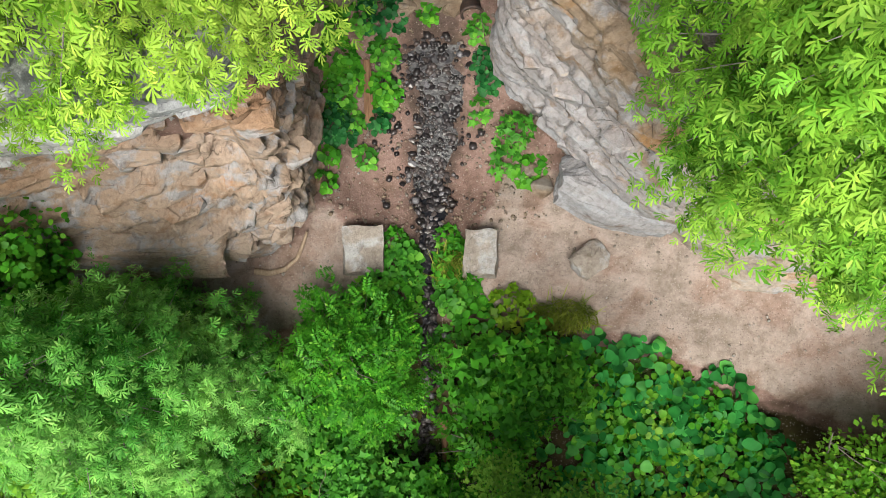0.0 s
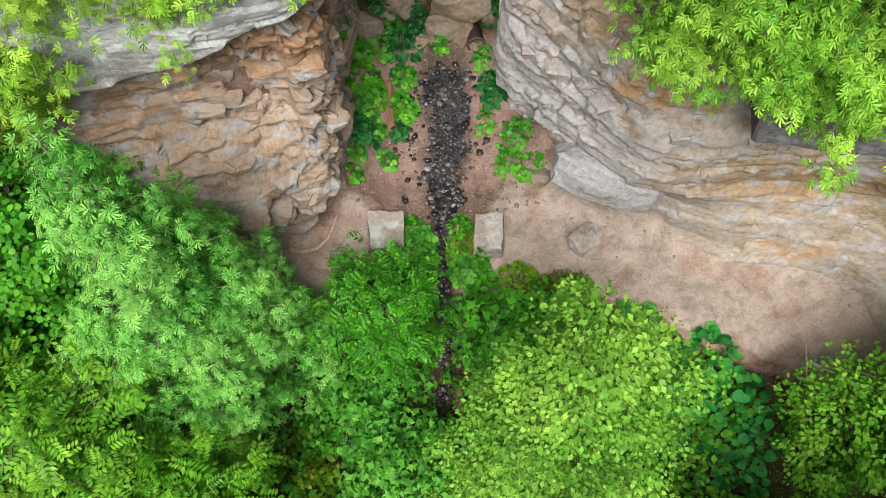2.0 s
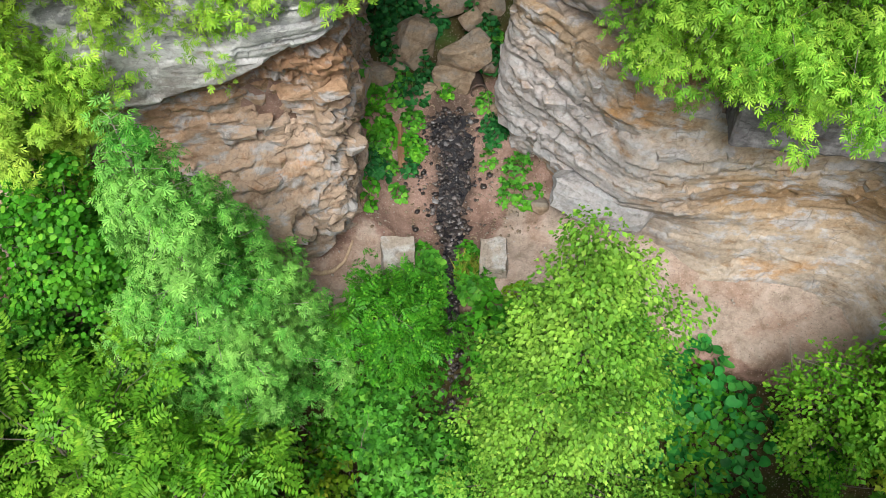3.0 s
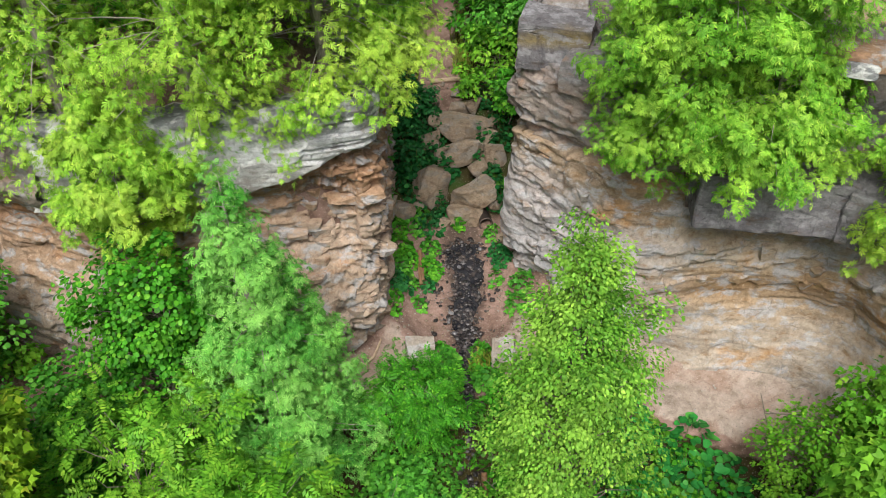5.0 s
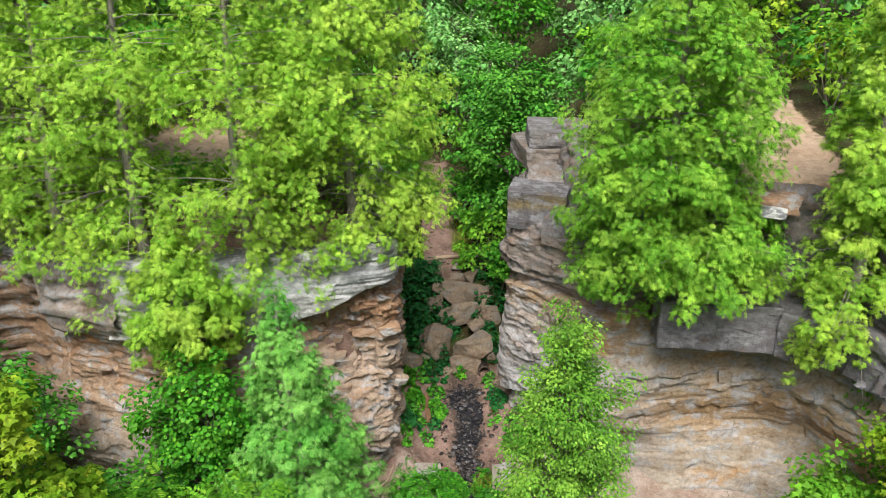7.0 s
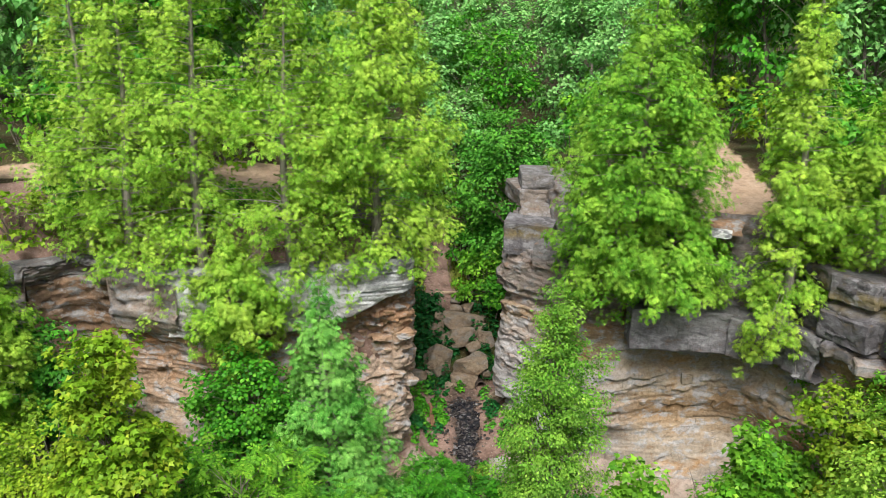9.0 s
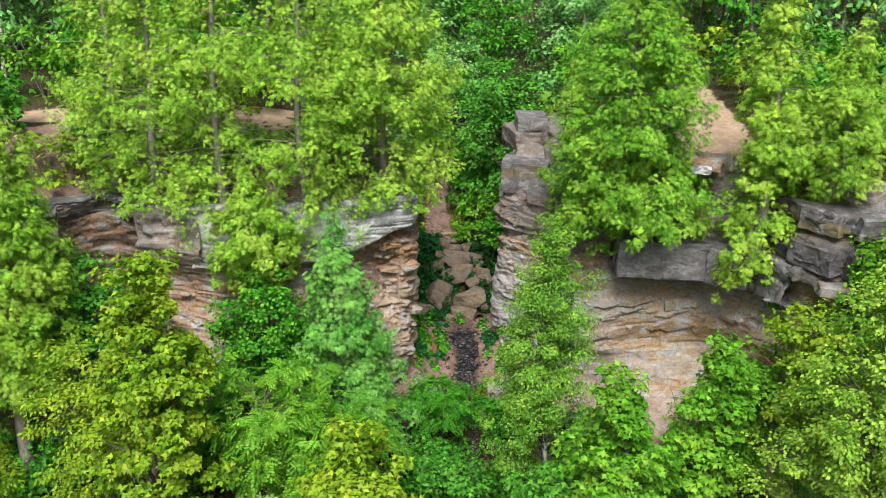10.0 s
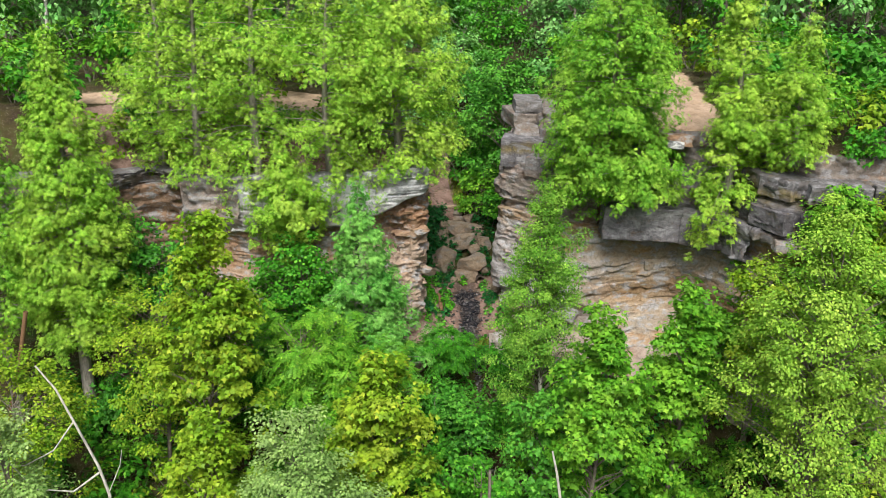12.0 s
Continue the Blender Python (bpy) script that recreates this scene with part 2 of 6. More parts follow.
LEAF_MAPLE = leaf_material("maple_leaf_green", (0.024, 0.13, 0.009), (0.066, 0.275, 0.018), (0.17, 0.42, 0.034), 0.70)
LEAF_YELLOW = leaf_material("maple_leaf_yellowing", (0.085, 0.18, 0.009), (0.17, 0.325, 0.017), (0.37, 0.45, 0.04), 0.66)
LEAF_DEEP = leaf_material("forest_leaf_deep", (0.027, 0.125, 0.015), (0.074, 0.28, 0.028), (0.17, 0.42, 0.05), 0.68)
# far wood: distance haze put into the leaf colour, paler and bluer
LEAF_HAZE = leaf_material("forest_leaf_haze_pale", (0.075, 0.225, 0.055), (0.17, 0.45, 0.12), (0.35, 0.60, 0.22), 0.60)
LEAF_IVY = leaf_material("ivy_leaf_dark", (0.008, 0.06, 0.015), (0.018, 0.12, 0.03), (0.05, 0.22, 0.05), 0.74, 0.2)
LEAF_TEAL = leaf_material("broad_leaf_blue_green", (0.018, 0.13, 0.028), (0.04, 0.26, 0.05), (0.11, 0.38, 0.07), 0.72, 0.25)
LEAF_PALE = leaf_material("willow_leaf_grey_green", (0.125, 0.235, 0.05), (0.225, 0.37, 0.10), (0.37, 0.50, 0.19), 0.6)
LEAF_PALE_GREEN = leaf_material("ash_leaf_light_green", (0.12, 0.26, 0.022), (0.225, 0.42, 0.045), (0.42, 0.56, 0.09), 0.62)
GRASS = leaf_material("dry_grass_blades", (0.10, 0.15, 0.02), (0.18, 0.24, 0.03), (0.30, 0.31, 0.06), 0.6)
BARK_GREY = bark_material("bark_grey", (0.10, 0.085, 0.07), (0.24, 0.21, 0.18))
BARK_CEDAR = bark_material("bark_cedar_grey", (0.17, 0.15, 0.135), (0.38, 0.345, 0.31))
BARK_BIRCH = bark_material("bark_birch_white", (0.25, 0.23, 0.21), (0.62, 0.59, 0.55), 3.0)


def ground_material():
    """Trodden gravel on the path, reddish soil in the gully, leaf litter and moss elsewhere, sand on the tops."""
    n = Nodes("ground_soil_gravel")
    v = n.coords()

    def attr(name):
        a = n.tree.nodes.new("ShaderNodeAttribute")
        a.attribute_name = name
        return a.outputs["Fac"]

    big = n.noise(v, 0.9, 5, 0.6, 0.3)
    fine = n.noise(v, 18.0, 5, 0.7)
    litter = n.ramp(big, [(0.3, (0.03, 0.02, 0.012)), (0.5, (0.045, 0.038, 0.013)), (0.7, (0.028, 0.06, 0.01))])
    soil = n.ramp(big, [(0.28, (0.10, 0.066, 0.05)), (0.42, (0.18, 0.115, 0.095)), (0.52, (0.25, 0.165, 0.142)), (0.62, (0.17, 0.11, 0.088)), (0.75, (0.085, 0.07, 0.04))])
    gravel = n.ramp(big, [(0.3, (0.20, 0.132, 0.10)), (0.42, (0.28, 0.205, 0.17)), (0.52, (0.345, 0.28, 0.245)), (0.6, (0.28, 0.23, 0.198)), (0.72, (0.20, 0.155, 0.12))])
    sand = n.ramp(big, [(0.3, (0.345, 0.237, 0.158)), (0.55, (0.445, 0.325, 0.235)), (0.75, (0.365, 0.26, 0.173))])
    wob = n.math("MULTIPLY", n.math("SUBTRACT", n.noise(v, 2.2, 5, 0.65), 0.5), 0.9)

    def zone(col, over, name):
        f = n.ramp(n.math("ADD", attr(name), wob), [(0.42, (0,)), (0.6, (1,))])
        return n.mix(f, col, over)

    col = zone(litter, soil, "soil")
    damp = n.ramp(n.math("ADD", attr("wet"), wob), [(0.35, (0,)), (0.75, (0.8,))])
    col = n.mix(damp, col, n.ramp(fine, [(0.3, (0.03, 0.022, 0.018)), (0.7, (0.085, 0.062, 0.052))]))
    col = zone(col, gravel, "path")
    col = zone(col, sand, "sand")
    smudge = n.noise(v, 3.1, 5, 0.65, 0.8)
    col = n.mix(1.0, col, n.ramp(smudge, [(0.3, (0.68, 0.66, 0.64)), (0.5, (1.0,)), (0.7, (1.18, 1.18, 1.2))]), "MULTIPLY")
    col = n.mix(1.0, col, n.ramp(fine, [(0.25, (0.78,)), (0.5, (0.98,)), (0.8, (1.16,))]), "MULTIPLY")
    for size, share, tint in ((26.0, 0.5, (0.46, 0.40, 0.355)), (14.0, 0.45, (0.40, 0.345, 0.30)), (19.0, 0.5, (0.07, 0.052, 0.042))):
        chips = n.add("ShaderNodeTexVoronoi", Vector=v, Scale=size, Randomness=1.0)
        some = n.ramp(n.add("ShaderNodeSeparateColor", Color=chips.outputs["Color"]).outputs[0], [(0.62, (0,)), (0.7, (share,))])
        col = n.mix(n.math("MULTIPLY", n.ramp(chips.outputs["Distance"], [(0.16, (1,)), (0.3, (0,))]), some), col, tint)
    return n.finish(col, 0.95, n.bump(n.math("ADD", fine, n.math("MULTIPLY", big, 0.8)), 0.55, 0.04), spec=0.2)


GROUND = ground_material()


def wood_material(name, a, b):
    n = Nodes(name)
    v = n.coords()
    f = n.noise(n.mapping(v, (14.0, 1.2, 14.0)), 2.0, 5, 0.6)
    return n.finish(n.ramp(f, [(0.3, a), (0.7, b)]), 0.85, n.bump(f, 0.5, 0.02), spec=0.2)


WOOD_RED = wood_material("split_wood_orange", (0.10, 0.055, 0.03), (0.24, 0.14, 0.08))
WOOD_GREY = wood_material("weathered_wood", (0.28, 0.20, 0.14), (0.46, 0.36, 0.26))


def water_material():
    n = Nodes("shallow_stream_water")
    v = n.coords()
    w = n.noise(v, 14.0, 4, 0.6, 0.5)
    col = n.ramp(n.noise(v, 3.0, 4, 0.6), [(0.35, (0.008, 0.008, 0.011)), (0.65, (0.026, 0.025, 0.028))])
    return n.finish(col, 0.2, n.bump(w, 0.5, 0.03), spec=0.35)


WATER = water_material()


def pebble_material(name, single=False):
    n = Nodes(name)
    pick = n.add("ShaderNodeObjectInfo").outputs["Random"] if single else n.add("ShaderNodeNewGeometry").outputs["Random Per Island"]
    col = n.ramp(pick, [(0.0, (0.012, 0.010, 0.011)), (0.45, (0.032, 0.027, 0.029)), (0.8, (0.075, 0.06, 0.057)), (1.0, (0.17, 0.165, 0.18))])
    g = n.noise(n.coords(), 30.0 if not single else 3.0, 4, 0.6)
    col = n.mix(1.0, col, n.ramp(g, [(0.3, (0.6,)), (0.7, (1.2,))]), "MULTIPLY")
    return n.finish(col, 0.28, n.bump(g, 0.4, 0.01), spec=0.55)


PEBBLE, PEBBLE_SINGLE = pebble_material("wet_dark_pebbles"), pebble_material("wet_dark_stone", True)


def pipe_material():
    n = Nodes("rusty_dark_pipe")
    f = n.noise(n.coords(), 9.0, 5, 0.65)
    return n.finish(n.ramp(f, [(0.35, (0.035, 0.03, 0.03)), (0.7, (0.10, 0.06, 0.045))]), 0.7, n.bump(f, 0.3, 0.01))


PIPE = pipe_material()


def stalk_material():
    n = Nodes("green_stalk")
    f = n.noise(n.coords(), 12.0, 3, 0.6)
    return n.finish(n.ramp(f, [(0.3, (0.06, 0.12, 0.02)), (0.7, (0.14, 0.16, 0.05))]), 0.7)


STALK = stalk_material()


# ---- helpers of this scene ----
def part(name, bm, material, parent, label=""):
    me = bpy.data.meshes.new(name)
    bm.to_mesh(me)
    bm.free()
    me.materials.append(material)
    ob = new(name, me)
    ob.parent = parent
    if label:
        ob["label"] = label
    return ob


def mesh_object(name, verts, faces, material, parent=None, smooth=False):
    """One mesh from numpy arrays; faces is an (n, k) array of corner indices."""
    me = bpy.data.meshes.new(name)
    verts = np.asarray(verts, dtype=np.float32)
    faces = np.asarray(faces, dtype=np.int32)
    k = faces.shape[1]
    me.vertices.add(len(verts))
    me.vertices.foreach_set("co", verts.ravel())
    me.loops.add(faces.size)
    me.loops.foreach_set("vertex_index", faces.ravel())
    me.polygons.add(len(faces))
    me.polygons.foreach_set("loop_start", np.arange(0, faces.size, k, dtype=np.int32))
    if smooth:
        me.polygons.foreach_set("use_smooth", np.ones(len(faces), dtype=bool))
    me.update(calc_edges=True)
    me.materials.append(material)
    ob = new(name, me)
    ob.parent = parent
    return ob


def wave(x, y, seed=0.0):
    """A cheap smooth random field in about -1..1 for numpy arrays."""
    s = seed * 1.7
    return (np.sin(x * 1.0 + 1.3 * np.sin(y * 0.7 + s) + s) + np.sin(y * 1.1 + 1.7 * np.sin(x * 0.6 - s) + 2.1 * s)
            + 0.5 * np.sin(2.3 * x - 1.9 * y + 3 * s) + 0.5 * np.sin(1.7 * x + 2.7 * y - s)) / 3.0


def spread(points, step):
    """Resample a plan line at even steps; returns points, lengths and the normals to its right."""
    p = np.array(points, dtype=float)
    seg = np.hypot(*np.diff(p, axis=0).T)
    s = np.concatenate([[0], np.cumsum(seg)])
    u = np.arange(0, s[-1], step)
    q = np.stack([np.interp(u, s, p[:, 0]), np.interp(u, s, p[:, 1])], 1)
    k = max(3, int(0.5 / step))
    ker = np.ones(k) / k
    pad = np.pad(q, ((k, k), (0, 0)), mode="edge")
    q2 = np.stack([np.convolve(pad[:, i], ker, "same")[k:-k] for i in (0, 1)], 1)
    d = np.gradient(q2, axis=0)
    d /= np.linalg.norm(d, axis=1, keepdims=True) + 1e-9
    return q2, u, np.stack([d[:, 1], -d[:, 0]], 1)


# ---- the lie of the land ----
WEST_LINE = [(-60, 4), (-24, 5.0), (-17, 4.2), (-14, 5.6), (-12, 4.6), (-9.2, 3.6), (-6, 4.2), (-4.2, 4.25), (-2.8, 4.6), (-2.45, 5.3), (-2.55, 8), (-2.45, 10), (-2.6, 13), (-3.4, 17), (-5.5, 22), (-7.5, 28)]
EAST_LINE = [(12.0, 30), (9.0, 20), (5.0, 14.5), (3.2, 12.2), (2.2, 10.3), (1.55, 8.9), (1.15, 8.0), (1.2, 7.5), (1.85, 6.9), (2.5, 6.1), (3.2, 5.25), (3.7, 4.8), (5.0, 4.42), (7.0, 4.15), (8.6, 3.8), (9.5, 3.1), (10.0, 1.8), (10.4, 0.5), (10.9, -0.5), (13, -1.2), (18, -2.0), (60, -6)]
CAP_LINE = [(12.0, 30), (9.0, 20), (5.0, 14.5), (3.2, 12.2), (2.2, 10.3), (1.55, 8.9), (1.15, 8.0), (1.2, 7.5), (1.85, 6.9), (2.5, 6.1), (3.2, 5.2), (3.6, 4.7), (5.0, 4.45), (7.0, 3.85), (8.7, 3.05), (9.6, 1.9), (10.1, 0.4), (10.6, -0.6), (13, -1.2), (18, -2.0), (60, -6)]
UPPER_LINE = [(4.0, 13.0), (3.0, 10.0), (3.0, 8.2), (3.9, 6.6), (5.6, 5.4), (6.6, 4.5), (7.4, 3.9), (8.7, 3.6), (10.1, 2.7), (10.9, 1.2), (11.4, 0.2), (13, -0.3), (18, -1.2), (60, -5)]


def inside(line, x, y):
    """Signed distance to a plan line; positive on the hill's side, to the left of its way."""
    p = np.array(line, dtype=float)
    best = np.full(np.shape(x), 1e9)
    side = np.zeros(np.shape(x))
    for (ax, ay), (bx, by) in zip(p[:-1], p[1:]):
        dx, dy = bx - ax, by - ay
        t = np.clip(((x - ax) * dx + (y - ay) * dy) / (dx * dx + dy * dy), 0, 1)
        d = np.hypot(ax + t * dx - x, ay + t * dy - y)
        cr = dx * (y - ay) - dy * (x - ax)
        near = d < best
        best = np.where(near, d, best)
        side = np.where(near, np.sign(cr), side)
    return best * side


def stream_x(y):
    return np.interp(y, [-30, -8, -0.3, 1.0, 2.6, 4, 5, 6, 7.2, 8.6, 10], [-0.9, -0.5, -0.3, -0.38, -0.27, -0.36, -0.25, -0.28, -0.15, -0.2, -0.1])


def stream_w(y):
    return np.interp(y, [-8, 1.0, 3.2, 4.6, 5.2, 5.8, 6.4, 8.3, 9.0], [0.2, 0.2, 0.12, 0.14, 0.22, 0.33, 0.45, 0.58, 0.42])


def low_z(x, y):
    lip = np.interp(x, [-14, -6, -3.4, -1, 2, 5, 9, 14], [3.0, 3.0, 3.5, 2.6, 2.6, 2.5, 1.2, -2.0])
    yy = np.where(y < 4.5, np.minimum(y - (lip - 2.6), 4.5), y)
    z = np.interp(yy, [-80, -30, -12, -5, -1.0, 1.0, 2.6, 4.5, 5.8, 8.6, 9.6, 11, 13, 17, 20, 25, 33, 60, 400],
                  [-11, -10.5, -8.4, -6.2, -3.6, -1.75, -0.75, -0.7, -0.85, 0.0, 0.5, 1.3, 1.9, 2.4, 2.9, 4.2, 7.5, 10.5, 12])
    z = z - 0.28 * np.clip((y - 9.2) / 0.5, 0, 1) * np.clip((14.5 - y) / 1.5, 0, 1)
    ch = np.exp(-((x - stream_x(y)) / (stream_w(y) + 0.15)) ** 2) * np.where(y < 9, 0.22, 0.0)
    bank = np.clip((np.abs(x + 0.3) - 0.9) * 0.35, 0, 0.5) * ((y > 5) & (y < 16))
    foot = np.clip(0.9 - np.minimum(-inside(WEST_LINE, x, y), -inside(EAST_LINE, x, y)), 0, 0.9) * 0.5 * (y < 7)
    return z - ch + bank + np.maximum(foot, 0) + 0.08 * wave(x * 1.3, y * 1.3, 2) + 0.25 * wave(x * 0.4, y * 0.4, 5) * (y < 1.5)


def west_top(d):
    return np.interp(d, [0, 1.2, 3.0, 8, 40], [7.2, 7.4, 9.3, 9.7, 11])


def land(x, y):
    x, y = np.asarray(x, float), np.asarray(y, float)
    dw, de, du = inside(WEST_LINE, x, y), inside(EAST_LINE, x, y), inside(UPPER_LINE, x, y)
    z = low_z(x, y)
    up = lambda d, a, b: np.clip((d - a) / (b - a), 0, 1)
    w = up(dw, 0.6, 1.0)
    z = z * (1 - w) + (west_top(np.maximum(dw, 0)) + 0.1 * wave(x, y, 7)) * w
    ledge = np.clip((x - 3.2) / 0.8, 0, 1)
    shelf = 6.1 * ledge + np.where(y > 8.6, 8.2, 6.8) * (1 - ledge)
    shelf = np.where((x > 10.0) & (y < 3), 8.7, shelf)
    e = up(de, 0.6, 1.0)
    z = z * (1 - e) + (shelf + 0.08 * wave(x, y, 9)) * e
    t = up(du, 0.5, 0.9)
    return z * (1 - t) + (np.interp(du, [0, 2, 8, 40], [9.1, 9.3, 9.9, 11]) + 0.1 * wave(x, y, 9)) * t


def ground_z(x, y):
    return float(land(np.array([x]), np.array([y]))[0])


def make_ground():
    def axis(lo, hi, near_lo, near_hi, fine):
        mid = np.arange(near_lo, near_hi, fine)
        out = np.geomspace(1, 60, 26) - 1
        out = out / out[-1]
        return np.concatenate([near_lo - (near_lo - lo) * out[::-1][:-1], mid, near_hi + (hi - near_hi) * out])
    xs, ys = axis(-900, 900, -17, 15, 0.17), axis(-300, 1500, -4, 22, 0.16)
    X, Y = np.meshgrid(xs, ys)
    Z = land(X, Y) + 0.05 * wave(X * 5, Y * 5, 3) + 0.02 * wave(X * 13, Y * 13, 4)
    nx, ny = len(xs), len(ys)
    i = np.arange((ny - 1) * nx).reshape(ny - 1, nx)[:, :-1].ravel()
    faces = np.stack([i, i + 1, i + nx + 1, i + nx], 1)
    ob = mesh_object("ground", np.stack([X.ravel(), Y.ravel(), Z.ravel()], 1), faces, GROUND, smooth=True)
    dw, de, du = inside(WEST_LINE, X, Y), inside(EAST_LINE, X, Y), inside(UPPER_LINE, X, Y)
    low = (dw < 0.5) & (de < 0.5)

    def soft(d, w):
        return np.clip(0.5 + d / w, 0, 1)
    lip = np.interp(X, [-14, -6, -3.4, -1, 2, 5, 9, 14], [2.6, 2.4, 2.9, 3.4, 3.2, 2.2, 0.7, -2.4])
    back = 4.7 + 0.45 * wave(X * 1.6, Y * 0.9, 6) + 1.1 * np.clip((X - 0.6) / 0.8, 0, 1)
    on_path = np.where(low, soft(Y - lip, 0.5) * soft(back - Y, 1.1) * soft(np.abs(X + 0.45) - 0.75, 0.7) * (X > -10), 0)
    soil = np.where(low, np.maximum(soft(Y - lip + 0.3, 0.6) * soft(9.6 - Y, 1.2) * (np.abs(X) < 16), soft(0.75 - np.abs(X + 0.75), 0.5) * soft(Y - 13.4, 1.0) * soft(23 - Y, 3)), 0)
    soil = np.maximum(soil, np.where(((dw > 0.4) & (dw < 3.5) & (X > -18)) | ((de > 0.5) & (du < 0.8)), 0.75, 0.0))
    trail = soft(1.4 - np.abs(X - (9.1 + 0.15 * (Y - 6))), 0.8)
    sand = np.where(du > 0.5, trail * soft(15.5 - Y, 1.0), 0.0)
    sand = np.maximum(sand, np.where(dw > 2.7, soft(1 - np.hypot((X + 8.0) / 3.4, (Y - 8.6) / 2.4), 0.4), 0.0))
    sand = np.maximum(sand, np.where((dw > 3) & (X < -13) & (X > -19.5), soft(1.0 - np.abs(Y - 9.6), 0.6), 0.0))
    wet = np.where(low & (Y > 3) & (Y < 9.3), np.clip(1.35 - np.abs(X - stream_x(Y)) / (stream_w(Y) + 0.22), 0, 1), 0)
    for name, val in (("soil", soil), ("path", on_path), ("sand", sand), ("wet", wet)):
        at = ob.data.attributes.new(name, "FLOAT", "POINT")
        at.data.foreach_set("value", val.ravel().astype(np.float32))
    return tagged(ob, "reddish soil, gravel path and leafy forest floor", "ground", kind="structure")


def chance(i, j, k=0.0):
    """A repeatable random number in 0..1 for whole-number arrays."""
    v = np.sin(i * 127.1 + j * 311.7 + k * 74.7) * 43758.5453
    return v - np.floor(v)


def beds(u, z, tmin, tmax, blen, seed):
    """Beds of uneven thickness cut to blocks: depth in -1..1, distance to the nearest bedding joint, height within the bed, tone."""
    r = np.random.default_rng(seed)
    cuts = np.cumsum(r.uniform(tmin, tmax, 400) * r.choice([0.5, 1.0, 1.4], 400)) - 4.0
    k = np.clip(np.searchsorted(cuts, z), 1, 399)
    lo, hi = cuts[k - 1], cuts[k]
    joint = np.minimum(np.abs(z - lo), np.abs(z - hi))
    ln = blen * (0.5 + chance(k, k * 0 + 3.0, seed))
    blk = np.floor((u + 9.7 * chance(k, k * 0, seed)) / ln)
    return chance(k, blk, seed + 5) * 2 - 1, joint, (z - lo) / (hi - lo), chance(k, blk, seed + 9)


def broken(x, y, z, size, seed):
    """Angular blocks in space: each point takes the depth and tilt of its nearest scattered centre. Returns the depth, about -1..1,
    the nearness to a crack between blocks, and the block's tone."""
    p = [x / size[0], y / size[0], z / size[1]]
    base = [np.floor(q) for q in p]
    best, second = np.full(x.shape, 1e9), np.full(x.shape, 1e9)
    out, tone = np.zeros(x.shape), np.zeros(x.shape)
    for da in (-1, 0, 1):
        for db in (-1, 0, 1):
            for dc in (-1, 0, 1):
                a, b, c = base[0] + da, base[1] + db, base[2] + dc
                h = [chance(a + 17.3 * c, b - 5.1 * c, seed + k) for k in range(6)]
                ea, eb, ec = p[0] - a - 0.1 - 0.8 * h[0], p[1] - b - 0.1 - 0.8 * h[1], p[2] - c - 0.1 - 0.8 * h[2]
                d = np.maximum(np.maximum(np.abs(ea + 0.3 * eb), np.abs(eb - 0.3 * ea)), np.abs(ec + (h[1] - 0.5) * 0.5 * ea)) + 0.12 * np.sqrt(ea * ea + eb * eb + ec * ec)
                v = 2 * h[3] - 1 + 1.3 * (ea * (h[4] - 0.5) + eb * (h[5] - 0.5) + ec * (h[0] + h[5] - 0.7))
                near = d < best
                second = np.where(near, best, np.minimum(second, d))
                best = np.where(near, d, best)
                out = np.where(near, v, out)
                tone = np.where(near, h[4], tone)
    return out, np.clip(1 - (second - best) / 0.09, 0, 1), tone


def scallops(u, z, ledges, seed):
    """Ledges with curved, uneven lower edges: each stands proud above its edge and fades upward."""
    off = np.zeros(z.shape)
    for k, (z0, depth, high, ln) in enumerate(ledges):
        q = u / ln + 0.35 * wave(u * 1.7, u * 0 + k, seed + k)
        cell = np.floor(q)
        f = q - cell - 0.5
        edge = z0 + 0.30 * (chance(cell, cell * 0 + k, seed) - 0.5) + 0.38 * f * f * (0.2 + chance(cell, cell * 0 + k, seed + 3)) + 0.04 * wave(u * 7, u * 0 + k, seed) + 0.025 * wave(u * 19, u * 0 + k, seed + 1) + 0.10 * wave(u * 0.7, u * 0, seed + k)
        rel = (z - edge) / high
        off += depth * 1.1 * np.clip(chance(cell, cell * 0 + k, seed + 6) * 1.5 - 0.3, 0, 1) * np.where(rel > 0, np.clip(1 - rel, 0, 1), 0)
    return off


